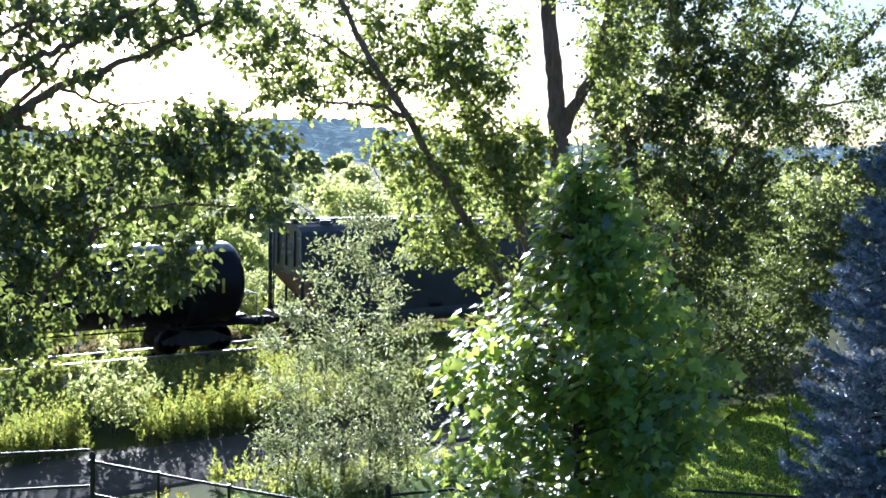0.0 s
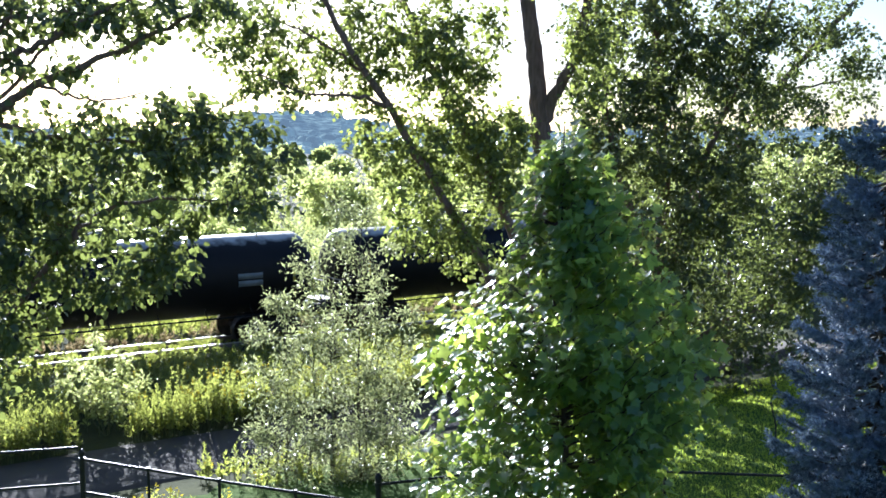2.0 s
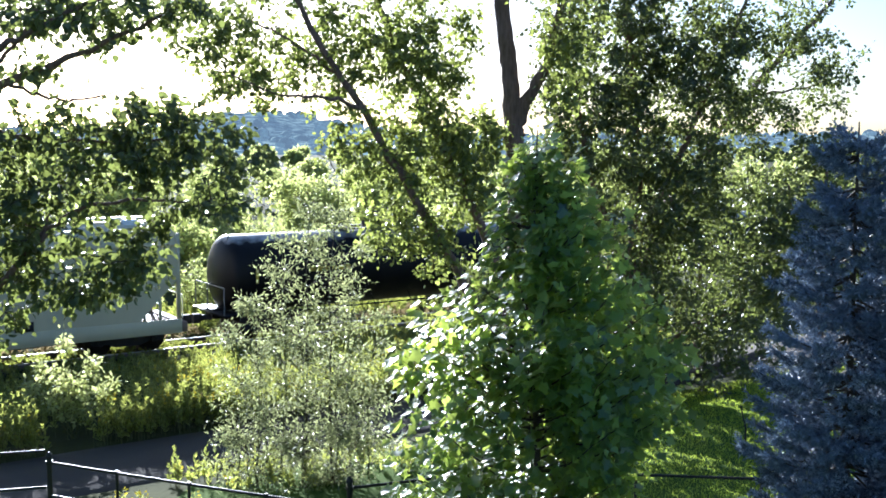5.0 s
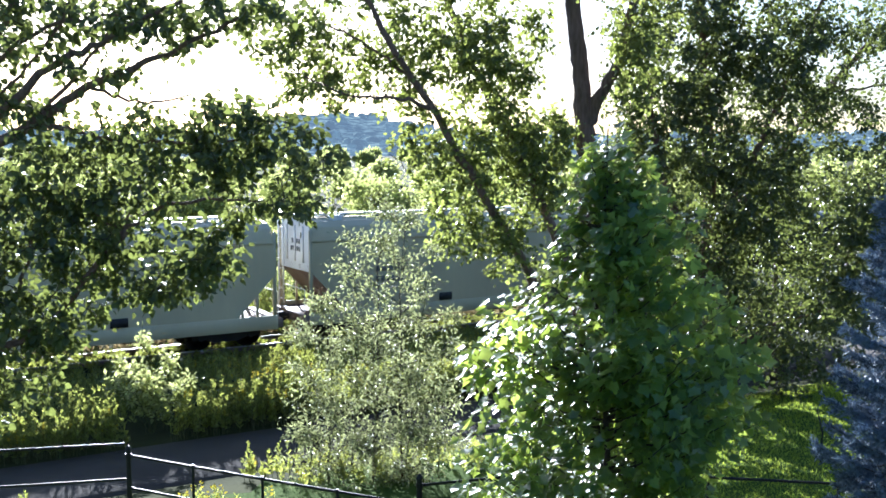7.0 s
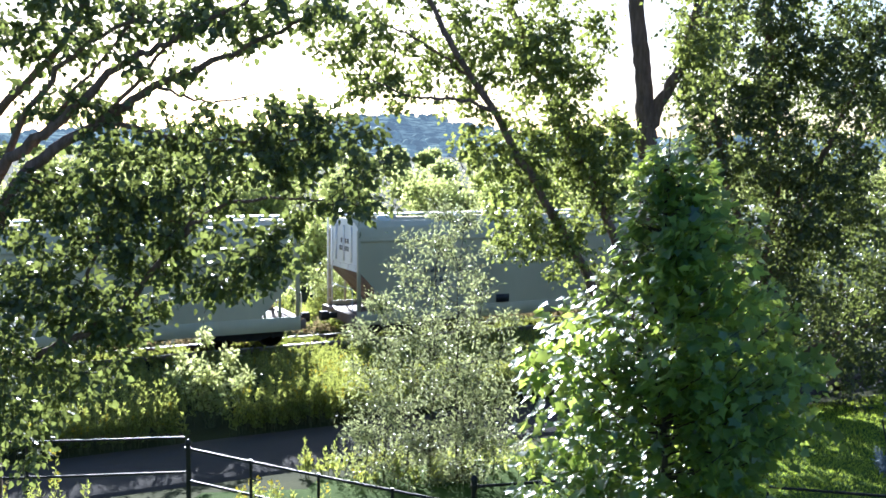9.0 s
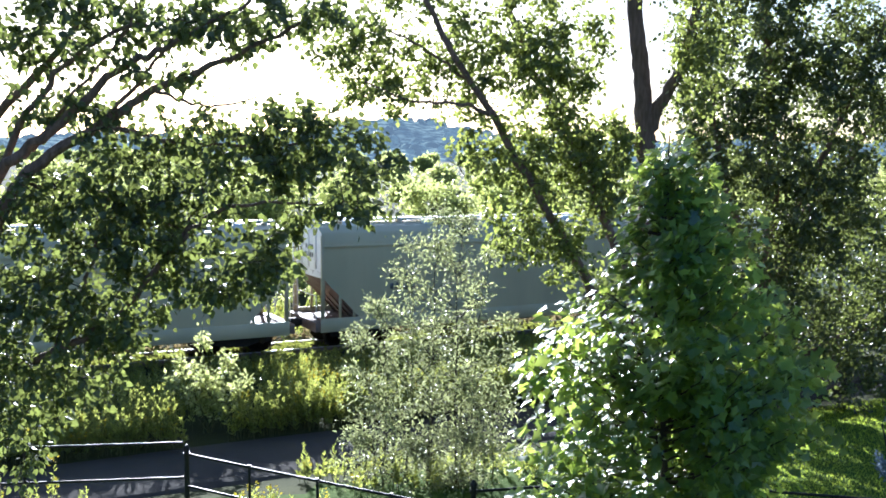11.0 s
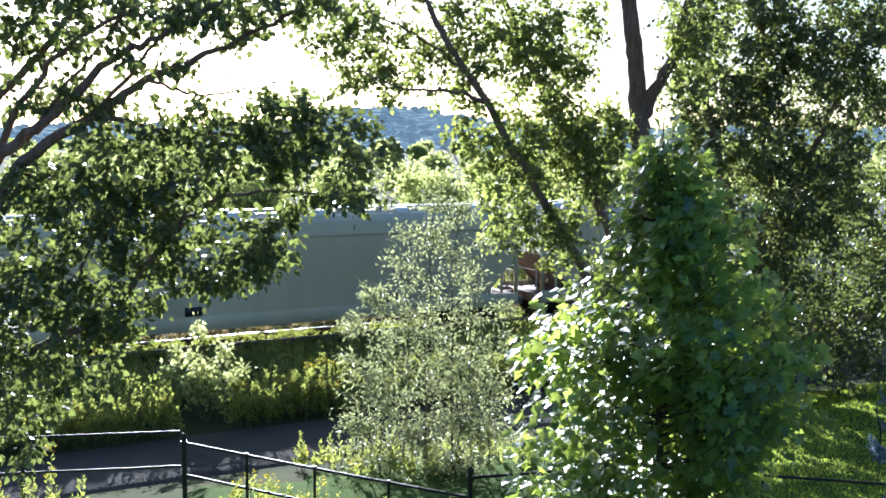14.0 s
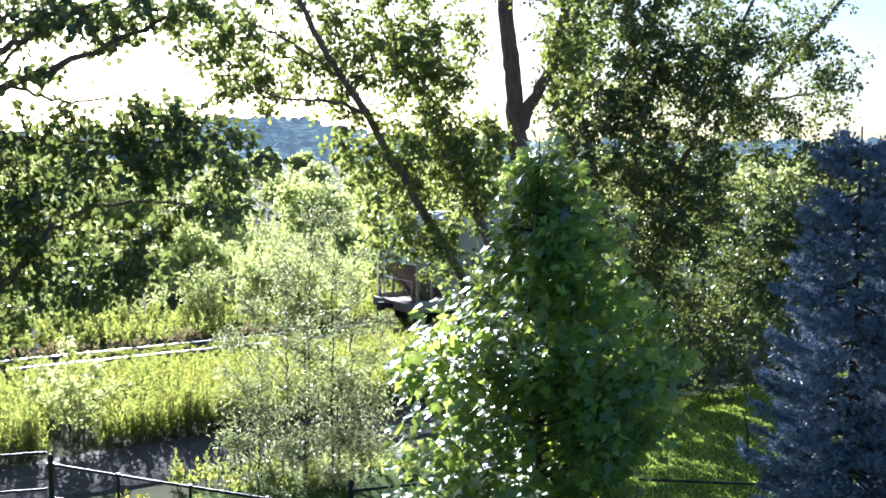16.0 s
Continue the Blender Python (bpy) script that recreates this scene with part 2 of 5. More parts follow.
def smooth_line(ctrl, steps, rng=None, wobble=0.0):
    """A smooth line through control points, with a little wobble."""
    c = np.asarray(ctrl, float)
    c = np.vstack([2 * c[0] - c[1], c, 2 * c[-1] - c[-2]])
    out = []
    for i in range(1, len(c) - 2):
        for t in np.linspace(0, 1, steps, endpoint=False):
            p0, p1, p2, p3 = c[i - 1:i + 3]
            out.append(0.5 * (2 * p1 + (p2 - p0) * t + (2 * p0 - 5 * p1 + 4 * p2 - p3) * t ** 2 + (3 * p1 - p0 - 3 * p2 + p3) * t ** 3))
    out.append(c[-2])
    out = np.array(out)
    if rng is not None and wobble:
        w = rng.normal(0, wobble, out.shape)
        w[0] = w[-1] = 0
        out = out + w
    return out


# leaf outlines: (along, across, lift) and their triangles
LEAF_DELTOID = (np.array([(0, 0, 0), (0.22, 0.42, 0.10), (0.62, 0.32, 0.08), (1, 0, -0.06), (0.62, -0.32, 0.08), (0.22, -0.42, 0.10)]),
                np.array([(0, 2, 1), (0, 3, 2), (0, 4, 3), (0, 5, 4)]))
LEAF_NARROW = (np.array([(0, 0, 0), (0.45, 0.15, 0.05), (1, 0, -0.08), (0.45, -0.15, 0.05)]), np.array([(0, 2, 1), (0, 3, 2)]))
LEAF_WILLOW = (np.array([(0, 0, 0), (0.45, 0.17, 0.06), (1, 0, -0.12), (0.45, -0.17, 0.06)]), np.array([(0, 2, 1), (0, 3, 2)]))
LEAF_OVAL = (np.array([(0, 0, 0), (0.45, 0.28, 0.07), (1, 0, -0.05), (0.45, -0.28, 0.07)]), np.array([(0, 2, 1), (0, 3, 2)]))
LEAF_LOBED = (np.array([(0.10, 0, 0), (-0.02, 0.34, 0.05), (0.26, 0.31, 0.04), (0.46, 0.58, 0.12), (0.60, 0.28, 0.05), (1.0, 0, -0.08),
                        (0.60, -0.28, 0.05), (0.46, -0.58, 0.12), (0.26, -0.31, 0.04), (-0.02, -0.34, 0.05)]),
              np.array([(0, 2, 1), (0, 4, 2), (2, 4, 3), (0, 5, 4), (0, 6, 5), (0, 8, 6), (8, 7, 6), (0, 9, 8)]))
BLADE = (np.array([(0, 0.06, 0), (0, -0.06, 0), (1, 0, 0)]), np.array([(0, 1, 2)]))


def leaves(acc, shape, at, tip, size, rng, facing=None, flat=0.0, keep=False):
    """Leaves at the points, their tips along tip; faces turn at random, or with flat towards facing."""
    at, tip = np.asarray(at, float), np.asarray(tip, float)
    n = len(at)
    if not n:
        return
    tip = tip / (np.linalg.norm(tip, axis=1)[:, None] + 1e-9)
    nor = rng.normal(0, 1, (n, 3))
    if facing is not None:
        nor = nor * (1 - flat) + np.asarray(facing, float) * flat * 2
    if keep:
        nor /= np.linalg.norm(nor, axis=1)[:, None] + 1e-9
        tip = tip - nor * (nor * tip).sum(1)[:, None]
        tip /= np.linalg.norm(tip, axis=1)[:, None] + 1e-9
    nor -= tip * (nor * tip).sum(1)[:, None]
    nor /= np.linalg.norm(nor, axis=1)[:, None] + 1e-9
    side = np.cross(nor, tip)
    size = np.broadcast_to(np.asarray(size, float), (n,))
    v0, f0 = shape
    v = at[:, None] + size[:, None, None] * (v0[None, :, 0, None] * tip[:, None] + v0[None, :, 1, None] * side[:, None] + v0[None, :, 2, None] * nor[:, None])
    f = (f0[None] + (np.arange(n) * len(v0))[:, None, None]).reshape(-1, f0.shape[1])
    acc.add(v.reshape(-1, 3), f)


def part(name, acc, material, parent=None, label="", smooth=False):
    """One mesh object, under a thing or a part."""
    me = acc.mesh(name, smooth) if isinstance(acc, Acc) else acc
    me.materials.clear()
    me.materials.append(material)
    ob = new(name, me)
    ob.parent = parent
    if label:
        ob["label"] = label
    return ob


def thing(name, label, category, group="", m=None):
    ob = new(name)
    if m is not None:
        ob.matrix_basis = m
    return tagged(ob, label, category, group)


def un(s, n, z=0.0):
    """A point s metres along the track and n metres across."""
    return Vector((UX * s - UY * n, UY * s + UX * n, z))


def ground_z(n):
    """The lie of the land across the track."""
    return np.interp(n, [-60, 8, 16, 18.8, 19.2, 22.5, 23.2, 29.5, 31.9, 32.7, 36.1, 37.1, 60, 140, 400, 3000],
                     [1.3, 1.2, 0.9, 0.5, 0.4, 0.4, 0.35, 0.05, -0.10, 0.0, 0.0, -0.25, -0.3, 0.0, 1.0, 2.0])


def across(x, y):
    return -UY * x + UX * y


# ---- ground ----
def make_ground():
    rng = np.random.default_rng(5)
    s = np.concatenate([-np.geomspace(4000, 130, 14), np.arange(-120, 121, 2.0), np.geomspace(130, 4000, 14)])
    n = np.concatenate([[-4000, -1500, -500, -150, -60, -30, -15, -5], np.arange(0, 60, 0.5), np.arange(60, 200, 5), np.geomspace(210, 4000, 16)])
    S, N = np.meshgrid(s, n, indexing="ij")
    Z = ground_z(N)
    rough_land = ((N > 23) & (N < 33)) | (N > 38)
    Z = Z + rng.normal(0, 0.03, Z.shape) * rough_land
    v = np.stack([UX * S - UY * N, UY * S + UX * N, Z], -1).reshape(-1, 3)
    a, b = len(s), len(n)
    i = (np.arange(a - 1)[:, None] * b + np.arange(b - 1)[None]).ravel()
    acc = Acc()
    acc.add(v, np.stack([i, i + b, i + b + 1, i + 1], -1))
    tagged(part("ground", acc, M_SOIL, smooth=True), "rough meadow ground of grass and soil", "ground", kind="structure")

    acc = Acc()     # trail
    rows = np.arange(-80, 121, 2.0)
    edge = [19.35, 19.4, 20.9, 22.35, 22.4]
    lift = [-0.03, 0.012, 0.03, 0.012, -0.03]
    v = [un(x, e + 0.05 * math.sin(x * 0.7 + e), 0.4 + l) for x in rows for e, l in zip(edge, lift)]
    f = [(r * 5 + k, (r + 1) * 5 + k, (r + 1) * 5 + k + 1, r * 5 + k + 1) for r in range(len(rows) - 1) for k in range(4)]
    acc.add(v, f)
    tagged(part("trail", acc, M_ASPHALT, smooth=True), "grey worn asphalt foot trail beside the railway", "path", kind="structure")

    acc = Acc()     # mown lawn
    xs, ys = np.arange(-24, 30, 1.0), np.arange(-25, 40, 1.0)
    X, Y = np.meshgrid(xs, ys, indexing="ij")
    keep = across(X, Y) < 18.6
    Z = ground_z(across(X, Y)) + 0.03
    v = np.stack([X, Y, Z], -1).reshape(-1, 3)
    f = []
    for p in range(len(xs) - 1):
        for q in range(len(ys) - 1):
            if keep[p:p + 2, q:q + 2].all():
                j = p * len(ys) + q
                f.append((j, j + len(ys), j + len(ys) + 1, j + 1))
    acc.add(v, f)
    tagged(part("lawn", acc, M_LAWN, smooth=True), "mown green garden lawn in dappled shade", "lawn", kind="structure")


make_ground()


def make_track():
    track = thing("railway_track", "single railway track with polished rails on ballast", "railway", m=pose(0, 0, 0, 0, 0, 32))
    acc = Acc()     # ballast shoulder
    xs = np.arange(-170, 231, 4.0)
    prof = [(32.3, -0.2), (33.0, -0.02), (35.8, -0.02), (36.5, -0.25)]
    v = [(x, y, z) for x in xs for y, z in prof]
    acc.add(v, [(r * 4 + k, (r + 1) * 4 + k, (r + 1) * 4 + k + 1, r * 4 + k + 1) for r in range(len(xs) - 1) for k in range(3)])
    part("ballast", acc, M_BALLAST, track)
    for y in (33.68, 35.12):
        acc = Acc()
        box(acc, -170, 230, y - 0.075, y + 0.075, 0.0, 0.03)
        box(acc, -170, 230, y - 0.012, y + 0.012, 0.03, 0.135)
        rail = part("rail", acc, M_RAIL, track)
        acc = Acc()
        box(acc, -170, 230, y - 0.036, y + 0.036, 0.135, 0.172, 0.01)
        part("rail_head", acc, M_RAILTOP, rail, "bright polished rail head")
    acc = Acc()
    box(acc, -0.11, 0.11, -1.28, 1.28, -0.12, 0.004)
    me = acc.mesh("sleeper")
    me.materials.append(M_TIE)
    for k in range(130):
        ob = new("sleeper", me)
        ob.parent = track
        ob.location = (-40 + k * 0.56, 34.4, 0)


make_track()


# ---- the train ----
def make_truck(parent, x):
    """A two-axle bogie with its wheelsets; returns the wheelsets."""
    acc = Acc()
    for y in (-0.98, 0.98):
        prof = [(-1.2, 0.50), (-0.95, 0.62), (-0.45, 0.80), (0.45, 0.80), (0.95, 0.62), (1.2, 0.50), (1.15, 0.38), (0.8, 0.42), (0.4, 0.28), (-0.4, 0.28), (-0.8, 0.42), (-1.15, 0.38)]
        k = len(prof)
        v = [(px, y + dy, pz) for dy in (-0.07, 0.07) for px, pz in prof]
        acc.add(v, [(i, (i + 1) % k, k + (i + 1) % k, k + i) for i in range(k)])
        acc.add(v[:k], [tuple(range(k))])
        acc.add(v[k:], [tuple(range(k))[::-1]])
        for ax in (-0.88, 0.88):
            tube(acc, [(ax, y - 0.12, 0.46), (ax, y + 0.12, 0.46)], 0.11, 10)
        for sx in (-0.2, 0, 0.2):
            tube(acc, [(sx, y, 0.36), (sx, y, 0.7)], 0.07, 8)
    box(acc, -0.22, 0.22, -0.95, 0.95, 0.55, 0.85, 0.04)
    truck = part("truck", acc, M_TRUCK, parent)
    truck.location = (x, 0, 0)
    sets = []
    for ax in (-0.88, 0.88):
        acc = Acc()
        tube(acc, [(0, -1.0, 0), (0, 1.0, 0)], 0.08, 8)
        for y in (-0.74, 0.74):
            s = 1 if y > 0 else -1
            ring = [(y - s * 0.08, 0.485), (y - s * 0.05, 0.46), (y + s * 0.05, 0.455), (y + s * 0.05, 0.38), (y - s * 0.01, 0.36), (y - s * 0.01, 0.16), (y + s * 0.08, 0.13)]
            tube(acc, [(0, a, 0) for a, _ in ring], [r for _, r in ring], 20)
        ob = part("wheelset", acc, M_WHEEL, truck)
        ob.location = (ax, 0, 0.46)
        sets.append(ob)
    return sets


def coupler(acc, x, sgn):
    box(acc, min(x, x + sgn * 0.55), max(x, x + sgn * 0.55), -0.09, 0.09, 0.72, 0.92, 0.02)
    box(acc, min(x + sgn * 0.4, x + sgn * 0.68), max(x + sgn * 0.4, x + sgn * 0.68), -0.17, 0.13, 0.66, 0.98, 0.04)


def ladder(acc, x, y0, y1, z0, z1, step=0.38):
    for y in (y0, y1):
        box(acc, x - 0.02, x + 0.02, y - 0.025, y + 0.025, z0, z1)
    z = z0 + 0.15
    while z < z1:
        tube(acc, [(x, y0, z), (x, y1, z)], 0.014, 6)
        z += step


def marks(parent, y, x0, rows, height, material, name="lettering"):
    """Rows of unreadable characters as plain bars on a car's side."""
    for z, widths in rows:
        x = x0
        for w in widths:
            acc = Acc()
            box(acc, x, x + w, y - 0.006, y + 0.004, z, z + height)
            part(name, acc, material, parent)
            x += w + 0.09


def make_hopper(half, paint, end_paint, label, sect):
    """A covered hopper car: x along the train, z from the rail head."""
    car = thing("covered_hopper", label, "rail car", "cars of the passing train")
    prof = [(1.50, 0.93), (1.52, 2.2), (1.52, 3.3), (1.47, 3.75), (1.30, 4.08), (0.95, 4.27), (0.45, 4.34), (0.0, 4.36)]
    full = [(-y, z) for y, z in prof] + [(y, z) for y, z in prof[-2::-1]]

    def reach(z):
        return float(np.interp(z, [0.93, 2.5], [half - 1.5, half]))
    acc = Acc()     # body shell, its ends sloping in below
    dense = []
    for (y, z), (y2, z2) in zip(full[:-1], full[1:]):
        for t in np.linspace(0, 1, 4, endpoint=False):
            dense.append((y + (y2 - y) * t, z + (z2 - z) * t))
    dense.append(full[-1])
    k = len(dense)
    cols = np.linspace(-1, 1, 19)
    v = [(c * reach(z), y, z) for c in cols for y, z in dense]
    acc.add(v, [(i * k + j, i * k + j + 1, (i + 1) * k + j + 1, (i + 1) * k + j) for i in range(len(cols) - 1) for j in range(k - 1)])
    part("body", acc, paint, car, smooth=True)
    for sgn in (-1, 1):
        acc = Acc()         # upright end sheet over the slope
        out = [(-1.515, 2.5)] + [(y, z) for y, z in full if z > 2.5] + [(1.515, 2.5)]
        x = sgn * (half - 0.004)
        acc.add([(x, y, z) for y, z in out] + [(x - sgn * 0.05, y, z) for y, z in out], [tuple(range(len(out))), tuple(range(2 * len(out) - 1, len(out) - 1, -1))])
        for yy in (-0.75, 0.0, 0.75):
            box(acc, min(x, x + sgn * 0.05), max(x, x + sgn * 0.05), yy - 0.04, yy + 0.04, 2.8, 4.1)
        part("end_sheet", acc, end_paint, car, "white upright end sheet")
        acc = Acc()         # slope sheet with its ribs
        xa, xb = sgn * half, sgn * (half - 1.5)
        acc.add([(xa, -1.5, 2.5), (xa, 1.5, 2.5), (xb, 1.5, 0.94), (xb, -1.5, 0.94)], [(0, 1, 2, 3)])
        acc.add([(xa, -1.5, 2.71), (xa, 1.5, 2.71), (xb, 1.5, 0.9), (xb, -1.5, 0.9)], [(3, 2, 1, 0)])
        for yy in (-1.1, -0.4, 0.4, 1.1):
            acc.add([(xa, yy - 0.03, 2.72), (xa, yy + 0.03, 2.72), (xb, yy + 0.03, 0.93), (xb, yy - 0.03, 0.93),
                     (xa, yy - 0.03, 2.58), (xa, yy + 0.03, 2.58), (xb, yy + 0.03, 0.8), (xb, yy - 0.03, 0.8)],
                    [(4, 5, 6, 7), (0, 3, 7, 4), (1, 5, 6, 2)])
        part("slope_sheet", acc, M_RUST, car, "rust-stained sloping end sheet")
        acc = Acc()         # end platform, posts and braces
        box(acc, min(sgn * (half - 1.9), sgn * (half + 0.28)), max(sgn * (half - 1.9), sgn * (half + 0.28)), -1.45, 1.45, 0.88, 0.96)
        box(acc, min(sgn * half, sgn * (half + 0.3)), max(sgn * half, sgn * (half + 0.3)), -1.5, 1.5, 0.66, 1.0, 0.03)
        part("end_platform", acc, M_RUST, car, "rusty end platform")
        for yy in (-1.46, 1.46):
            acc = Acc()
            box(acc, sgn * (half + 0.02) - 0.06, sgn * (half + 0.02) + 0.06, yy - 0.05, yy + 0.05, 0.9, 4.0)
            part("corner_post", acc, paint, car)
            for inset, zt in ((0.62, 2.2), (1.15, 1.74)):
                acc = Acc()
                box(acc, sgn * (half - inset) - 0.04, sgn * (half - inset) + 0.04, yy - 0.04, yy + 0.02, 1.05, zt)
                part("stanchion", acc, paint, car)
        acc = Acc()
        ladder(acc, sgn * (half + 0.14), 0.85, 1.3, 1.15, 4.3)
        part("ladder", acc, end_paint, car)
        acc = Acc()
        tube(acc, [(sgn * (half + 0.2), -1.3, 1.9), (sgn * (half + 0.2), 0.7, 1.9)], 0.018, 6)
        tube(acc, [(sgn * (half + 0.2), -1.3, 1.1), (sgn * (half + 0.2), -1.3, 1.9)], 0.018, 6)
        part("grab_rail", acc, end_paint, car)
        acc = Acc()
        coupler(acc, sgn * (half + 0.25), sgn)
        part("coupler", acc, M_TRUCK, car)
    for yy in (-1.505, 1.505):
        acc = Acc()
        box(acc, -half, half, yy - 0.03, yy + 0.03, 3.58, 3.68, 0.01)
        part("top_chord", acc, paint, car)
    for sgn in (-1, 1):
        for r, widths in enumerate(((0.14, 0.14, 0.14, 0.14), (0.12, 0.12, 0.12, 0.12, 0.12))):
            y = -0.45
            for w in widths:
                acc = Acc()
                box(acc, min(sgn * (half + 0.004), sgn * (half + 0.012)), max(sgn * (half + 0.004), sgn * (half + 0.012)), y, y + w, 3.45 - r * 0.28, 3.62 - r * 0.28)
                part("end_lettering", acc, M_GREYMARK, car)
                y += w + 0.07
    for yy in (-1.5, 1.5):
        acc = Acc()
        box(acc, -half - 0.1, half + 0.1, yy - 0.03, yy + 0.022, 0.64, 1.12, 0.008)
        part("side_sill", acc, paint, car)
    for c in np.linspace(-1, 1, sect):
        acc = Acc()         # discharge hoppers under the floor
        x = c * (half - 4.6)
        v = [(x + dx, dy, 0.95) for dx, dy in ((-1.3, -1.2), (1.3, -1.2), (1.3, 1.2), (-1.3, 1.2))] + [(x + dx, dy, 0.4) for dx, dy in ((-0.35, -0.4), (0.35, -0.4), (0.35, 0.4), (-0.35, 0.4))]
        acc.add(v, [(0, 1, 5, 4), (1, 2, 6, 5), (2, 3, 7, 6), (3, 0, 4, 7), (4, 5, 6, 7)])
        part("outlet", acc, M_TRUCK, car)
    acc = Acc()             # roof walk
    box(acc, -half, half, -0.32, 0.32, 4.46, 4.50)
    for x in np.linspace(-half + 0.3, half - 0.3, 12):
        box(acc, x - 0.03, x + 0.03, -0.3, 0.3, 4.34, 4.46)
    part("running_board", acc, end_paint, car, "pale grated walkway")
    for x in np.linspace(-half + 1.3, half - 1.3, 6):
        for yy in (-0.62, 0.62):
            acc = Acc()
            tube(acc, [(x, yy, 4.26), (x, yy, 4.43), (x, yy, 4.47)], [0.26, 0.26, 0.2], 14)
            part("hatch", acc, end_paint, car)
    for yy in (-1.55, 1.55):
        marks(car, yy, -half + 2.5 if yy < 0 else half - 4.2, [(2.42, (0.16, 0.16, 0.18, 0.16)), (2.05, (0.12, 0.12, 0.12, 0.12, 0.12))], 0.2, M_GREYMARK)
        for k, x in enumerate((-half * 0.36, half * 0.42)):
            acc = Acc()
            box(acc, x - 0.28, x + 0.28, yy - 0.008, yy + 0.008, 1.15, 1.45)
            part("placard", acc, M_MARK, car)
    make_truck(car, -half + 1.6)
    make_truck(car, half - 1.6)
    return car


def make_tank(half, label, dome):
    """A tank car with a saddle platform; half is to the end of the dished head."""
    car = thing("tank_car", label, "rail car", "cars of the passing train")
    zc, r = 2.33, 1.42
    acc = Acc()
    xs, rs = [], []
    for a in np.linspace(0, math.pi / 2, 10):
        xs.append(-half + 0.62 * (1 - math.cos(a)))
        rs.append(max(r * math.sin(a), 0.01))
    xs = xs + list(np.linspace(-half + 0.62, half - 0.62, 14)[1:-1]) + [-x for x in xs[::-1]]
    rs = rs + [r] * 12 + rs[::-1]
    tube(acc, [(x, 0, zc) for x in xs], rs, 44, caps=False)
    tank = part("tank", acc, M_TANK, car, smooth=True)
    for x in np.linspace(-half + 1.0, half - 1.0, 6):
        acc = Acc()         # weld bands
        tube(acc, [(x - 0.03, 0, zc), (x + 0.03, 0, zc)], r + 0.008, 44, caps=False)
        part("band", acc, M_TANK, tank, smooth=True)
    acc = Acc()             # saddle platform
    for y in (-0.95, 0.55):
        box(acc, dome - 1.5, dome + 1.5, y, y + 0.4, 3.80, 3.85)
    box(acc, dome - 1.5, dome - 1.1, -0.95, 0.95, 3.80, 3.85)
    box(acc, dome + 1.1, dome + 1.5, -0.95, 0.95, 3.80, 3.85)
    plat = part("platform", acc, M_TRUCK, car)
    acc = Acc()
    for x in (-1.5, -0.5, 0.5, 1.5):
        for y in (-0.95, 0.95):
            tube(acc, [(dome + x, y, 3.83), (dome + x, y, 4.45)], 0.022, 6)
    for z in (4.15, 4.45):
        for y in (-0.95, 0.95):
            tube(acc, [(dome - 1.5, y, z), (dome + 1.5, y, z)], 0.02, 6)
        for x in (-1.5, 1.5):
            tube(acc, [(dome + x, -0.95, z), (dome + x, 0.95, z)], 0.02, 6)
    part("railing", acc, M_TRUCK, plat)
    acc = Acc()
    tube(acc, [(dome, 0, 3.68), (dome, 0, 4.18), (dome, 0, 4.26)], [0.42, 0.42, 0.34], 18)
    part("manway", acc, M_TRUCK, car)
    acc = Acc()
    box(acc, dome + 0.7, dome + 1.15, -0.2, 0.2, 3.68, 4.08, 0.05)
    part("valve_housing", acc, M_TANK, car)
    for yy in (-1.35, 1.35):
        acc = Acc()         # long pipe rail beside the sill
        tube(acc, [(-half + 0.5, yy, 1.0), (half - 0.5, yy, 1.0)], 0.03, 6)
        for x in np.linspace(-half + 1, half - 1, 9):
            tube(acc, [(x, yy, 1.0), (x, yy * 0.7, 1.4)], 0.02, 5)
        part("side_rail", acc, M_TANK, car)
        for x in (-half + 1.1, half - 1.1, 0.9):
            acc = Acc()
            s = -1 if yy < 0 else 1
            box(acc, x - 0.05, x + 0.05, s * 1.425 - 0.012, s * 1.425 + 0.012, 2.1, 2.6)
            part("reflector", acc, M_YELLOW, car, "yellow reflective stripe")
        s = -1 if yy < 0 else 1
        marks(car, s * 1.43, half - 3.2 if s < 0 else -half + 2.0, [(2.3, (0.9,)), (2.05, (0.9,))], 0.2, M_GREYMARK)
        marks(car, s * 1.43, -half + 3.2 if s < 0 else half - 5.0, [(2.4, (0.2, 0.2, 0.2, 0.2, 0.2, 0.2)), ], 0.16, M_YELLOW)
    for sgn in (-1, 1):
        acc = Acc()         # bolster saddle and end platform
        x = sgn * (half - 1.9)
        v = [(x + dx, dy, z) for dx in (-0.3, 0.3) for dy, z in ((-1.3, 0.85), (1.3, 0.85), (1.34, 1.9), (-1.34, 1.9))]
        acc.add(v, [(0, 1, 2, 3), (4, 7, 6, 5), (0, 3, 7, 4), (1, 5, 6, 2), (0, 4, 5, 1)])
        part("saddle", acc, M_TANK, car)
        acc = Acc()
        box(acc, min(sgn * (half - 2.6), sgn * (half + 0.15)), max(sgn * (half - 2.6), sgn * (half + 0.15)), -0.35, 0.35, 0.78, 1.12, 0.03)
        box(acc, min(sgn * (half - 0.5), sgn * (half + 0.2)), max(sgn * (half - 0.5), sgn * (half + 0.2)), -1.48, 1.48, 0.98, 1.06)
        part("end_sill", acc, M_TANK, car)
        acc = Acc()
        for y in (-1.35, 1.35):
            tube(acc, [(sgn * (half + 0.12), y, 1.0), (sgn * (half + 0.12), y, 2.0)], 0.022, 6)
        tube(acc, [(sgn * (half + 0.12), -1.35, 2.0), (sgn * (half + 0.12), 1.35, 2.0)], 0.022, 6)
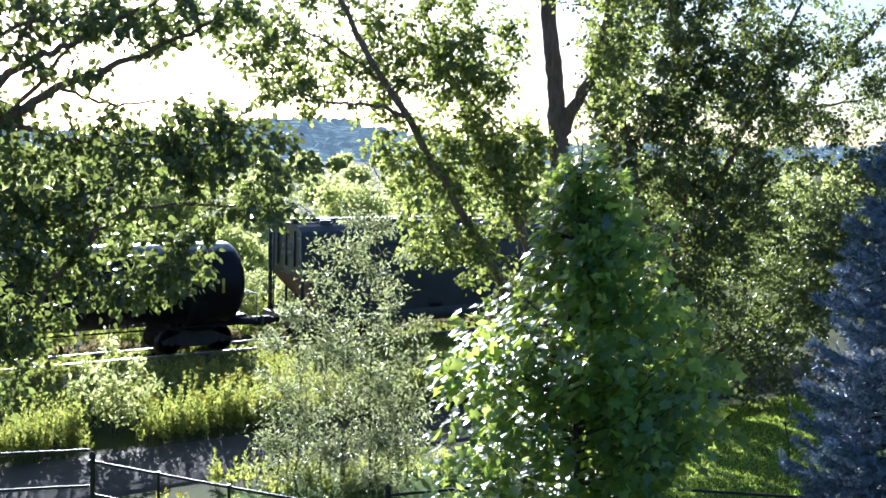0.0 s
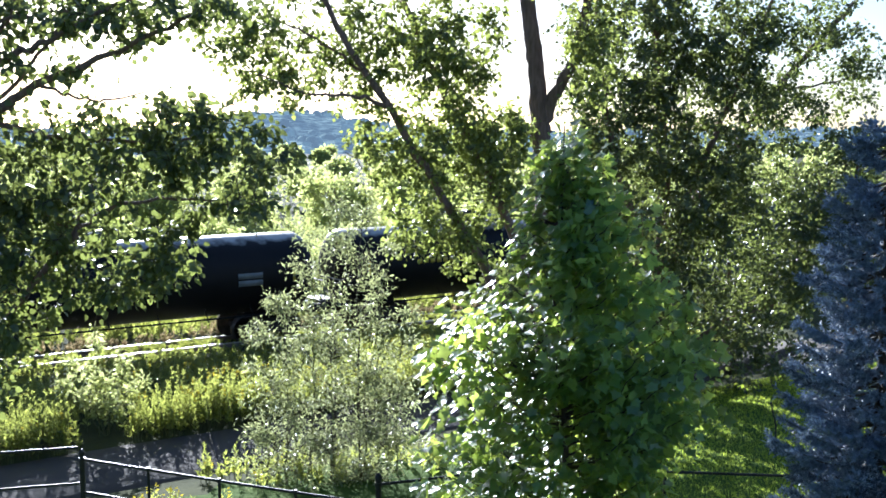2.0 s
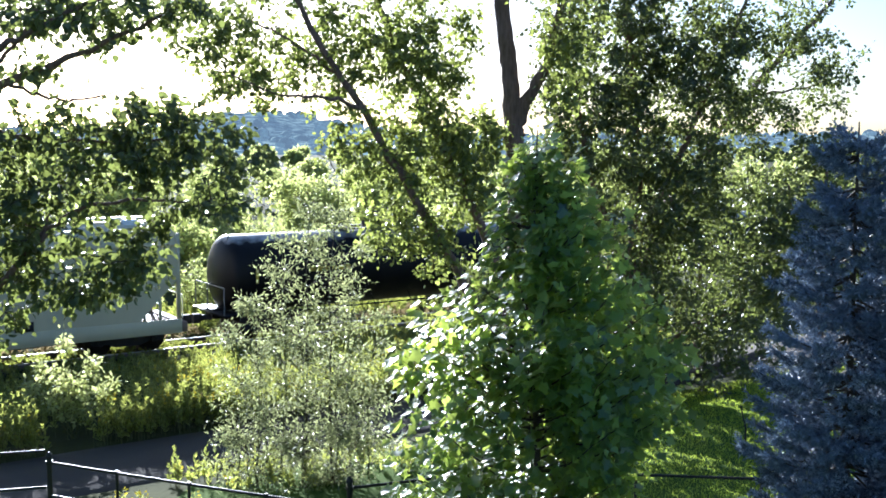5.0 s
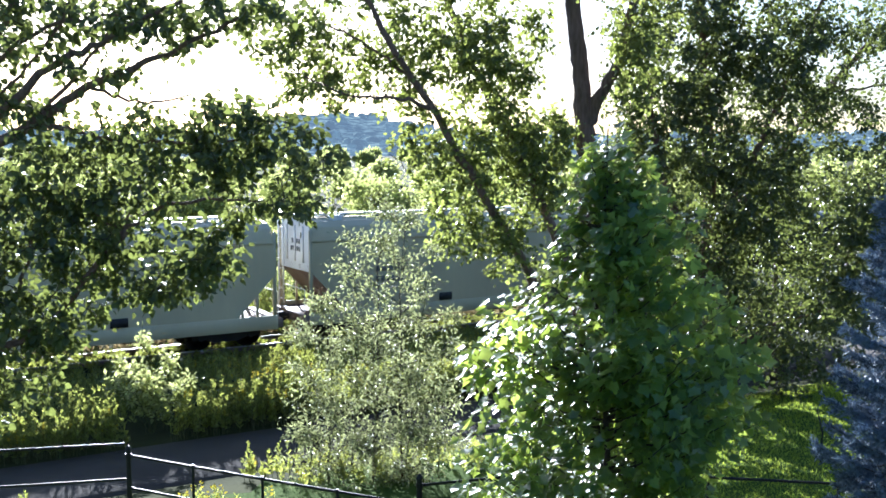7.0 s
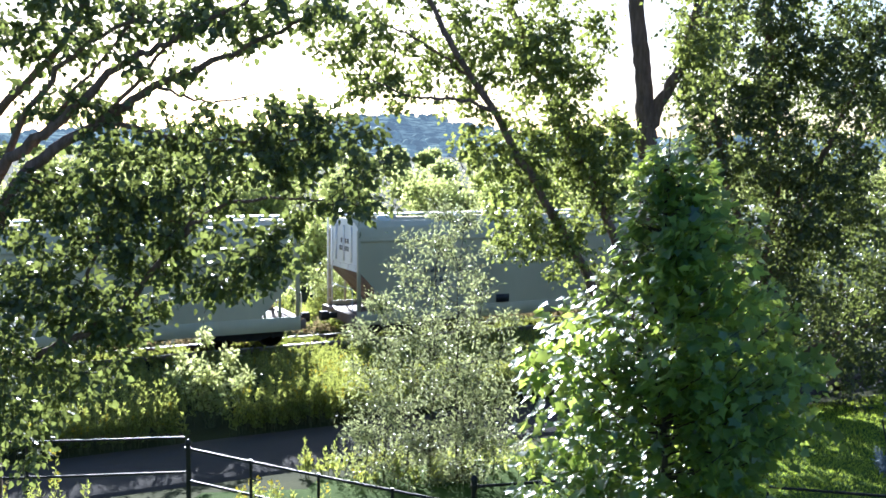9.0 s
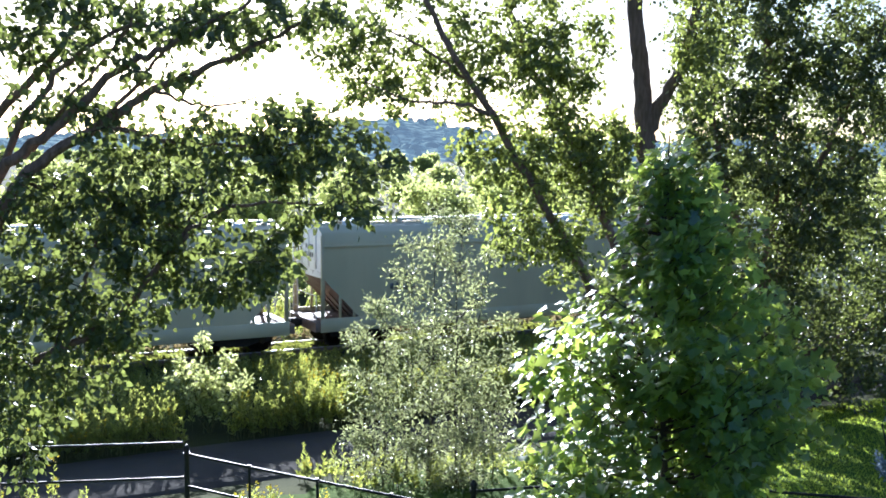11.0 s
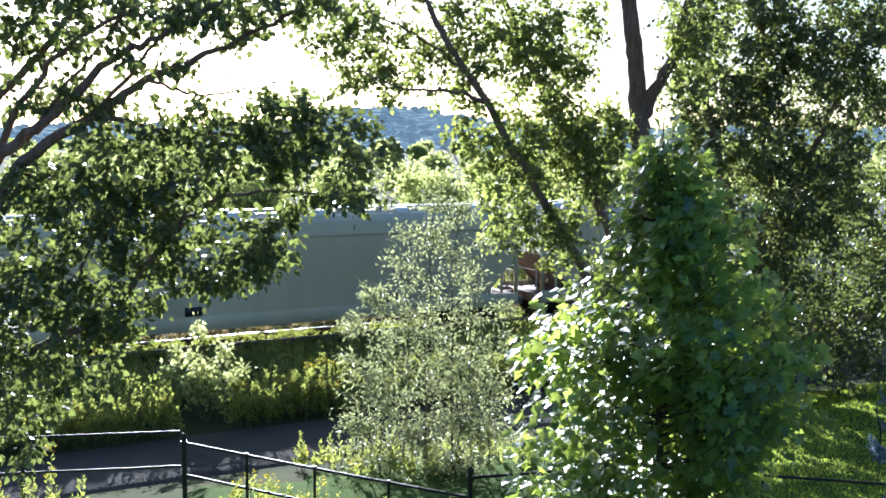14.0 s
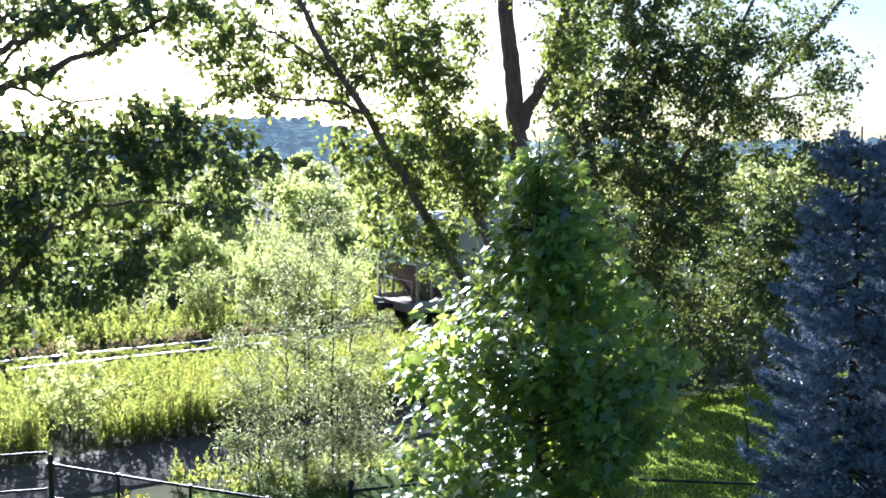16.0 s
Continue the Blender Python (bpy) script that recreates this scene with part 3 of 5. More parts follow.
        tube(acc, [(sgn * (half + 0.12), 0.2, 1.0), (sgn * (half + 0.12), 0.2, 2.0)], 0.022, 6)
        part("end_railing", acc, M_GREYMARK, car)
        acc = Acc()
        coupler(acc, sgn * (half + 0.1), sgn)
        part("coupler", acc, M_TRUCK, car)
    make_truck(car, -half + 1.9)
    make_truck(car, half - 1.9)
    return car


SPEED = 9.6     # metres a second along the track


def at_track(s):
    return Matrix.Translation(un(s, 34.4, 0.172)) @ pose(0, 0, 0, 0, 0, 32)


TRAIN = []      # (car, place along the track at the start)


def make_train():
    hop = make_hopper(9.1, M_HOPPER, M_ENDWHITE, "pale grey covered hopper car with a white end", 3)
    short = make_hopper(8.5, M_HOPPER, M_ENDWHITE, "shorter pale grey covered hopper car behind the tank cars", 3)
    dark = make_hopper(8.6, M_DARKCAR, M_DARKCAR, "dark grey covered hopper car ahead of the tank cars", 3)
    tank = make_tank(7.6, "black tank car with a railed top platform", -1.0)
    TRAIN.extend([(dark, 23.4), (tank, 5.4), (copy_thing(tank, at_track(0)), -10.65), (copy_thing(tank, at_track(0)), -26.8),
                  (short, -44.7), (hop, -63.7), (copy_thing(hop, at_track(0)), -84.2), (copy_thing(hop, at_track(0)), -103.75), (copy_thing(hop, at_track(0)), -123.2)])


make_train()


# ---- fence ----
def make_fence(name, ends, z_top, spacing, post_r, label, mid, end_posts):
    fence = thing(name, label, "fence", "garden fence")
    (x0, y0), (x1, y1) = ends
    length = math.hypot(x1 - x0, y1 - y0)
    count = max(1, round(length / spacing))
    for k in range(count + 1):
        if (k == 0 and not end_posts[0]) or (k == count and not end_posts[1]):
            continue
        t = k / count
        x, y = x0 + (x1 - x0) * t, y0 + (y1 - y0) * t
        big = (k == 0 and end_posts[0] == 2) or (k == count and end_posts[1] == 2)
        r = 0.042 if big else post_r
        top = z_top + (0.14 if big else 0.0)
        acc = Acc()
        z0 = float(ground_z(across(x, y))) - 0.1
        if big:
            tube(acc, [(x, y, z0), (x, y, top - 0.05)], r, 12)
            tube(acc, [(x, y, top - 0.05), (x, y, top - 0.03), (x, y, top), (x, y, top + 0.03)], [r * 1.25, r * 1.25, r * 0.9, 0.01], 12)
            tube(acc, [(x, y, z_top - 0.03), (x, y, z_top + 0.03)], r * 1.3, 12)
        else:
            tube(acc, [(x, y, z0), (x, y, top)], r, 10)
        part("post", acc, M_FENCE, fence)
    for z in (z_top, z_top - mid):
        acc = Acc()
        pts = [(x0 + (x1 - x0) * t, y0 + (y1 - y0) * t, z - 0.012 * math.sin(math.pi * t)) for t in np.linspace(0, 1, 8)]
        tube(acc, pts, 0.022, 10)
        part("rail", acc, M_FENCE, fence)
        for k in range(1, count):
            t = k / count
            acc = Acc()
            x, y = x0 + (x1 - x0) * t, y0 + (y1 - y0) * t
            tube(acc, [(x, y, z - 0.035), (x, y, z + 0.03)], post_r * 1.25, 8)
            part("clamp", acc, M_FENCE, fence)
    return fence


make_fence("pipe_fence", ((-10.65, 15.1), (-5.68, 16.18)), 2.17, 2.5, 0.024, "black pipe fence above the trail with goldenrod against it", 0.60, (1, 0))
make_fence("pipe_fence", ((-5.62, 16.17), (-0.72, 13.95)), 1.98, 1.2, 0.024, "black pipe fence running down towards the maple", 0.55, (2, 0))
make_fence("pipe_fence", ((-0.70, 13.95), (2.3, 15.0)), 2.27, 3.2, 0.024, "black pipe fence passing behind the young maple", 0.60, (2, 1))
make_fence("pipe_fence", ((3.68, 15.3), (9.4, 14.6)), 1.98, 1.95, 0.024, "black pipe fence along the lawn and the spruce", 0.60, (1, 1))


# ---- trees ----
def grow(rng, skeleton, clumps, wood, twig_r=0.011, spread=0.5):
    """Twigs that reach from the limbs to the leaf clumps; each clump grows from the nearest wood. Returns the twigs' points."""
    nodes = np.array(skeleton, float)
    order = np.argsort([np.min(((nodes - c) ** 2).sum(1)) for c in clumps])
    extra, lines = [nodes], []
    for i in order:
        c = clumps[i]
        alln = np.concatenate(extra)
        d2 = ((alln - c) ** 2).sum(1) + 0.35 * np.maximum(alln[:, 2] - c[2], 0) ** 2
        a = alln[int(np.argmin(d2))]
        L = np.linalg.norm(c - a)
        if L < 0.05:
            continue
        mid = (a + c) / 2 + rng.normal(0, 0.10 * L, 3) + np.array([0, 0, 0.06 * L])
        line = np.array([a, (a + mid) / 2 + rng.normal(0, 0.03 * L, 3), mid, (mid + c) / 2 + rng.normal(0, 0.04 * L, 3), c])
        r = twig_r * (0.6 + 0.9 * L)
        tube(wood, line, np.linspace(r, 0.0035, 5), 4, caps=False)
        extra.append(line[2:])
        lines.append(line)
    return lines


def clumps_in(rng, clusters, depth, gap=0.36, grain=2.2, fill=1.5):
    """Clump centres in ellipsoids (x, y, z, half width, half height, number), with gaps left by a noise field."""
    out = []
    for x, y, z, rx, rz, count in clusters:
        made, tries, count = 0, 0, int(count * fill)
        while made < count and tries < count * 8:
            tries += 1
            p = rng.normal(0, 1, 3)
            p /= np.linalg.norm(p)
            p *= rng.random() ** 0.40 * rng.uniform(0.8, 1.35)
            q = Vector((x + p[0] * rx, y + p[1] * depth, z + p[2] * rz))
            if noise.noise(q * grain * 1.6) * 0.5 + 0.5 < gap:
                continue
            out.append(np.array(q))
            made += 1
    return out


def leafy(rng, acc, lines, shape, size, per, droop=0.6, scatter=0.13, flat=0.0):
    """Leaves along the outer ends of the twigs."""
    at, tip = [], []
    for line in lines:
        k = max(3, int(rng.normal(per, per * 0.3)))
        t = rng.random(k) ** 0.55
        pos = np.array([np.interp(t, np.linspace(0, 1, 5), line[:, j]) for j in range(3)]).T
        along = line[-1] - line[-2]
        along = along / (np.linalg.norm(along) + 1e-9)
        off = rng.normal(0, 1, (k, 3))
        off /= np.linalg.norm(off, axis=1)[:, None]
        at.append(pos + off * np.abs(rng.normal(0, scatter, k))[:, None])
        tip.append(off * 0.9 + along * 0.4 + np.array([0, 0, -droop]))
    at, tip = np.concatenate(at), np.concatenate(tip)
    leaves(acc, shape, at, tip, size * rng.uniform(0.65, 1.2, len(at)), rng, (-0.4, 0, 0.9), flat)


def make_tree(name, label, seed, limbs, clusters, depth, shape, size, per, leaf_mat, category="tree", gap=0.36, droop=0.6, scatter=0.19, wobble=0.02, group="", fill=1.5, grain=2.2):
    """limbs: (control points, first radius, last radius), the trunk first."""
    rng = np.random.default_rng(seed)
    tree = thing(name, label, category, group)
    base = Vector(limbs[0][0][0])
    tree.location = base
    skeleton = []
    for k, (ctrl, r0, r1) in enumerate(limbs):
        pts = smooth_line(ctrl, 7, rng, wobble)
        acc = Acc()
        tube(acc, pts - np.array(base), np.linspace(r0, r1, len(pts)) * rng.uniform(0.94, 1.06, len(pts)), 12 if r0 > 0.08 else 8)
        part("trunk" if k == 0 else "limb", acc, M_BARK, tree, smooth=True)
        skeleton.extend(pts[len(pts) // 3 if k == 0 else 1:])
    wood, crown = Acc(), Acc()
    lines = grow(rng, skeleton, clumps_in(rng, clusters, depth, gap, grain, fill), wood)
    wood.v = [v - np.array(base) for v in wood.v]
    tagged(part("twigwork", wood, M_TWIG, tree), kind="stuff")
    leafy(rng, crown, lines, shape, size, per, droop, scatter)
    crown.v = [v - np.array(base) for v in crown.v]
    part("crown", crown, leaf_mat, tree)
    return tree


# poplar whose trunk stands just off to the side, limbs reaching over the fence
make_tree("poplar_tree", "tall poplar with long limbs arching over the pipe fence", 11, [
    ([(-8.3, 14.6, 0.9), (-8.25, 14.6, 4.0), (-8.15, 14.5, 7.0), (-8.0, 14.3, 10.5), (-7.7, 14.0, 13.0)], 0.24, 0.12),
    ([(-8.25, 14.5, 4.6), (-7.5, 13.4, 5.4), (-6.75, 13.0, 6.6), (-5.6, 13.0, 7.35), (-4.9, 13.0, 7.8), (-3.83, 13.0, 8.25), (-2.79, 13.0, 8.75)], 0.115, 0.02),
    ([(-8.2, 14.5, 5.4), (-7.2, 13.2, 6.55), (-6.3, 13.0, 7.25), (-5.3, 12.9, 8.05), (-4.4, 12.8, 8.45), (-3.3, 12.7, 9.0)], 0.095, 0.02),
    ([(-8.25, 14.5, 3.4), (-7.2, 13.3, 3.95), (-6.3, 13.0, 4.35), (-5.4, 13.0, 4.85), (-4.6, 13.0, 5.8), (-3.9, 13.0, 6.3), (-2.6, 13.0, 6.35)], 0.075, 0.015),
    ([(-5.6, 13.0, 7.3), (-4.7, 13.1, 7.15), (-3.8, 13.1, 7.1), (-2.6, 13.1, 7.2)], 0.04, 0.012),
    ([(-8.1, 14.4, 7.2), (-6.6, 13.6, 8.2), (-5.6, 13.3, 9.4)], 0.07, 0.03),
    ([(-7.6, 13.6, 5.9), (-6.9, 13.1, 7.1), (-6.2, 13.0, 8.0), (-5.2, 12.9, 8.6), (-4.2, 12.9, 8.7)], 0.06, 0.015),
    ([(-5.6, 13.0, 7.35), (-4.9, 13.1, 8.15), (-4.3, 13.1, 8.9)], 0.035, 0.012),
    ([(-6.6, 13.1, 7.0), (-6.0, 13.0, 7.7), (-5.3, 13.0, 8.5), (-5.0, 13.0, 9.2)], 0.03, 0.01),
    ([(-4.9, 13.0, 7.8), (-4.2, 13.1, 7.6), (-3.4, 13.2, 7.75)], 0.025, 0.008),
    ([(-6.3, 13.0, 4.35), (-5.9, 13.0, 5.2), (-5.6, 13.0, 6.1), (-5.4, 13.0, 7.0)], 0.035, 0.01),
    ([(-4.6, 13.0, 5.8), (-4.3, 13.0, 6.4), (-4.1, 13.0, 7.2)], 0.025, 0.008),
    ([(-6.75, 13.0, 6.6), (-6.2, 13.1, 6.5), (-5.4, 13.1, 6.4), (-4.6, 13.1, 6.0)], 0.035, 0.012),
], [(-6.2, 13.0, 8.5, 1.1, 0.5, 130), (-4.5, 13.0, 8.68, 1.09, 0.36, 90), (-3.09, 13.0, 8.8, 0.8, 0.36, 80), (-7.2, 13.0, 3.1, 0.9, 0.7, 90), (-4.2, 13.0, 7.4, 0.15, 0.34, 14), (-3.3, 13.0, 7.4, 0.15, 0.36, 14), (-2.8, 13.0, 7.45, 0.14, 0.36, 12), (-4.8, 13.0, 7.3, 0.15, 0.3, 12), (-3.85, 13.0, 6.89, 1.01, 0.66, 170),
    (-5.15, 13.0, 6.3, 0.94, 0.94, 200), (-2.72, 13.0, 7.1, 0.72, 0.5, 95), (-2.13, 13.0, 6.85, 0.43, 0.4, 45), (-3.4, 13.0, 5.75, 0.43, 0.4, 50),
    (-6.25, 13.0, 5.5, 0.94, 1.16, 200), (-6.7, 13.0, 4.03, 0.8, 0.87, 150), (-5.66, 13.0, 4.37, 0.65, 0.8, 80), (-2.43, 13.0, 6.24, 0.65, 0.25, 25), (-8.03, 13.2, 6.6, 0.87, 2.4, 160),
    (-6.35, 13.0, 7.6, 0.55, 0.4, 45), (-4.9, 13.0, 7.1, 0.9, 0.25, 40), (-3.3, 13.0, 7.1, 0.9, 0.25, 40), (-6.0, 13.0, 9.1, 0.9, 0.4, 60), (-5.6, 13.0, 7.5, 0.4, 0.2, 26), (-4.8, 13.0, 8.0, 0.4, 0.2, 30), (-3.8, 13.0, 8.4, 0.45, 0.2, 30),
    (-4.58, 13.0, 5.87, 0.55, 0.50, 75), (-5.05, 13.0, 5.34, 0.55, 0.50, 75), (-4.21, 13.0, 5.28, 0.40, 0.35, 40), (-3.30, 13.0, 5.51, 0.28, 0.35, 26), (-5.99, 13.0, 4.95, 0.60, 0.60, 70), (-5.48, 13.0, 6.16, 0.60, 0.60, 60), (-3.07, 13.0, 6.03, 0.30, 0.20, 22),
    (-6.5, 13.2, 8.5, 0.6, 0.5, 20), (-5.4, 13.2, 8.7, 0.7, 0.4, 20), (-6.5, 13.1, 6.4, 0.5, 0.5, 60), (-6.8, 13.1, 5.1, 0.5, 0.6, 60), (-2.2, 13.0, 6.35, 0.3, 0.22, 18), (-5.3, 13.0, 4.7, 0.4, 0.3, 34),
    (-3.6, 12.9, 5.6, 0.35, 0.25, 34), (-3.9, 12.9, 5.15, 0.35, 0.22, 28)],
    0.8, LEAF_DELTOID, 0.108, 12, M_POPLAR, gap=0.52, scatter=0.12, fill=0.66)

# poplar of several stems behind the maple
make_tree("poplar_tree", "several-stemmed poplar on the lawn behind the maple", 12, [
    ([(2.58, 21.47, 0.40), (2.58, 21.47, 2.34), (2.53, 21.47, 4.79), (2.45, 21.47, 6.75), (2.31, 21.47, 8.35), (2.15, 21.47, 9.70), (1.84, 21.47, 11.91)], 0.270, 0.147),
    ([(2.49, 21.47, 7.25), (2.60, 21.41, 7.92), (3.01, 21.23, 8.72), (3.25, 21.10, 9.70), (3.37, 21.10, 10.93)], 0.147, 0.086),
    ([(2.52, 21.23, 1.11), (1.84, 20.61, 3.20), (1.06, 20.25, 4.74), (0.25, 19.88, 6.13), (-0.71, 19.63, 7.77), (-1.55, 19.02, 9.06), (-2.09, 18.77, 10.19)], 0.123, 0.043),
    ([(2.52, 21.35, 2.83), (1.84, 20.98, 5.04), (1.15, 20.86, 6.55), (0.44, 20.86, 7.91), (-0.15, 20.86, 9.15), (-0.67, 20.86, 10.56)], 0.117, 0.061),
    ([(-0.71, 19.63, 7.77), (-1.35, 19.26, 7.98), (-2.11, 19.02, 7.96), (-3.07, 18.90, 8.35)], 0.043, 0.015),
    ([(-1.10, 19.39, 8.35), (-1.96, 19.39, 8.96), (-2.94, 19.39, 9.45)], 0.037, 0.015),
], [(-3.29, 19.63, 9.17, 1.01, 0.83, 104), (-2.72, 19.63, 8.29, 0.83, 0.55, 58), (-1.40, 20.00, 8.84, 1.12, 1.06, 130), (0.13, 20.00, 8.84, 0.98, 1.23, 156), (-0.49, 20.00, 7.10, 1.17, 0.83, 95),
    (0.45, 20.00, 6.45, 1.17, 0.94, 105), (-0.13, 20.00, 5.39, 0.79, 0.66, 60), (0.76, 20.00, 5.12, 0.66, 0.66, 50), (1.31, 20.37, 7.25, 0.55, 0.67, 45), (3.37, 20.61, 9.17, 0.74, 0.90, 71),
    (-0.98, 20.00, 10.24, 2.79, 0.66, 104), (2.94, 20.25, 10.68, 1.10, 0.79, 65),
    (0.92, 20.40, 8.38, 0.50, 0.50, 40), (0.76, 20.40, 7.44, 0.55, 0.45, 40), (0.24, 20.40, 9.15, 0.60, 0.50, 45), (1.34, 20.40, 9.36, 0.35, 0.40, 22), (3.27, 20.40, 8.59, 0.45, 0.70, 40),
    (1.0, 20.9, 6.9, 0.6, 0.7, 70), (1.55, 21.0, 6.2, 0.5, 0.6, 60), (1.75, 21.0, 7.2, 0.4, 0.5, 40)],
    0.9, LEAF_DELTOID, 0.098, 16, M_POPLAR_SUN, gap=0.52, scatter=0.13, fill=1.25)

# denser poplar to the other side
make_tree("poplar_tree", "dense leafy poplar at the edge of the lawn", 13, [
    ([(6.02, 26.82, 0.40), (6.16, 26.82, 1.53), (6.29, 26.82, 4.26), (6.16, 26.68, 7.55), (5.75, 26.55, 11.79)], 0.274, 0.109),
    ([(6.23, 26.82, 2.62), (7.12, 26.96, 5.49), (8.13, 27.37, 6.84), (9.89, 27.37, 9.09), (11.34, 27.37, 10.72), (12.59, 27.37, 12.20)], 0.137, 0.041),
    ([(6.23, 26.82, 4.54), (7.25, 26.41, 6.73), (8.07, 26.27, 8.78), (9.03, 26.27, 11.11)], 0.109, 0.041),
    ([(6.16, 26.82, 3.58), (5.06, 26.27, 6.04), (4.52, 26.00, 8.37), (4.24, 26.00, 10.83)], 0.109, 0.041),
    ([(6.16, 26.82, 0.98), (7.66, 26.27, 2.35), (9.03, 26.00, 2.89)], 0.082, 0.027),
    ([(9.44, 27.37, 8.51), (10.54, 27.23, 8.64), (11.91, 27.09, 9.05)], 0.041, 0.014),
], [(5.31, 26.00, 9.55, 1.81, 1.59, 225), (7.23, 26.00, 9.13, 1.67, 1.67, 225), (4.98, 26.00, 7.47, 1.52, 1.45, 210), (7.07, 26.00, 6.51, 1.81, 1.59, 255), (5.62, 26.00, 5.07, 1.74, 1.45, 140),
    (7.58, 26.00, 4.26, 1.74, 1.45, 115), (6.83, 26.00, 2.66, 1.67, 1.08, 70), (8.77, 26.00, 2.43, 1.30, 1.08, 55), (9.72, 26.00, 5.91, 0.96, 1.64, 66), (9.93, 26.55, 9.83, 1.30, 0.66, 42),
    (11.28, 26.82, 9.00, 0.86, 1.16, 42), (9.58, 26.82, 7.92, 1.01, 0.51, 42), (8.33, 26.00, 1.39, 1.01, 0.86, 33), (6.29, 26.00, 11.24, 2.74, 0.68, 135),
    (8.5, 26.5, 10.1, 1.0, 0.8, 45), (8.6, 26.5, 8.4, 0.8, 0.7, 40), (10.6, 26.8, 10.6, 1.1, 0.7, 20)],
    1.5, LEAF_DELTOID, 0.105, 16, M_POPLAR, gap=0.45, scatter=0.15, fill=2.0, grain=1.0)

# added tree, mostly hidden by the maple, that shades the lawn
make_tree("understorey_tree", "low leafy tree added behind the maple to shade the lawn", 16, [
    ([(3.2, 25.0, 0.5), (3.2, 25.0, 2.2), (3.1, 25.0, 4.6)], 0.09, 0.02),
    ([(3.2, 25.0, 1.2), (4.3, 25.2, 2.4), (5.0, 25.2, 3.4)], 0.05, 0.015),
    ([(3.2, 25.0, 1.4), (2.2, 24.8, 2.6), (1.7, 24.8, 3.8)], 0.05, 0.015),
], [(3.1, 25.0, 3.9, 1.0, 0.9, 90), (4.5, 25.2, 2.9, 1.1, 1.1, 110), (2.1, 24.8, 3.2, 0.8, 1.0, 90), (5.6, 25.6, 2.2, 0.9, 0.9, 80), (3.2, 25.0, 2.0, 1.2, 0.8, 80)], 1.0, LEAF_DELTOID, 0.11, 15, M_POPLAR, gap=0.5, scatter=0.17, fill=1.0, grain=0.45)

# second added tree farther back, put there to block sun from the lawn
make_tree("understorey_tree", "bushy green tree added behind the maple to keep sun off the lawn", 17, [
    ([(4.3, 29.2, 0.1), (4.3, 29.2, 2.4), (4.2, 29.2, 5.2)], 0.10, 0.02),
    ([(4.3, 29.2, 1.0), (5.5, 29.3, 2.4), (6.2, 29.3, 3.8)], 0.05, 0.015),
    ([(4.3, 29.2, 1.2), (3.4, 29.0, 2.6), (3.0, 29.0, 3.8)], 0.05, 0.015),
], [(4.2, 29.2, 4.4, 1.1, 0.9, 110), (5.6, 29.3, 3.4, 1.1, 1.1, 120), (3.3, 29.0, 3.2, 0.9, 1.0, 100), (4.3, 29.2, 2.0, 1.5, 0.9, 120), (6.4, 29.3, 2.0, 0.9, 1.0, 80)], 1.0, LEAF_DELTOID, 0.11, 15, M_POPLAR, gap=0.5, scatter=0.17, fill=0.7, grain=0.45)

make_tree("round_tree", "dark green leafy tree top behind the spruce", 14, [
    ([(10.2, 24.0, 0.6), (10.2, 24.0, 4.0), (10.2, 24.0, 7.0)], 0.14, 0.03),
    ([(10.2, 24.0, 3.5), (9.6, 24.0, 5.0), (9.3, 24.0, 6.2)], 0.06, 0.02),
    ([(10.2, 24.0, 3.8), (10.9, 24.0, 5.2), (11.3, 24.0, 6.4)], 0.06, 0.02),
], [(10.22, 24.0, 6.9, 0.9, 0.7, 60), (9.7, 24.0, 5.6, 1.0, 0.9, 70), (11.0, 24.0, 5.7, 1.0, 0.9, 70), (10.2, 24.0, 4.2, 1.5, 0.9, 80), (9.2, 24.0, 4.9, 0.8, 0.8, 60), (8.9, 24.0, 3.7, 0.9, 0.8, 70)], 1.0, LEAF_DELTOID, 0.105, 14, M_POPLAR)


make_tree("poplar_tree", "leafy young poplar beyond the lawn and the trail", 15, [
    ([(9.6, 32.0, 0.1), (9.6, 32.0, 2.5), (9.7, 32.0, 6.0)], 0.12, 0.03),
    ([(9.6, 32.0, 1.2), (8.3, 31.5, 2.6), (7.4, 31.3, 4.2)], 0.06, 0.02),
    ([(9.6, 32.0, 1.4), (11.2, 32.0, 2.8), (12.2, 32.0, 4.4)], 0.06, 0.02),
], [(9.7, 32.0, 5.2, 1.6, 1.3, 150), (8.0, 31.6, 3.6, 1.6, 1.6, 170), (11.6, 32.0, 3.8, 1.6, 1.6, 170), (9.8, 32.0, 2.2, 2.6, 1.3, 190), (6.6, 31.5, 2.2, 1.4, 1.4, 110)],
    1.2, LEAF_DELTOID, 0.12, 14, M_POPLAR)


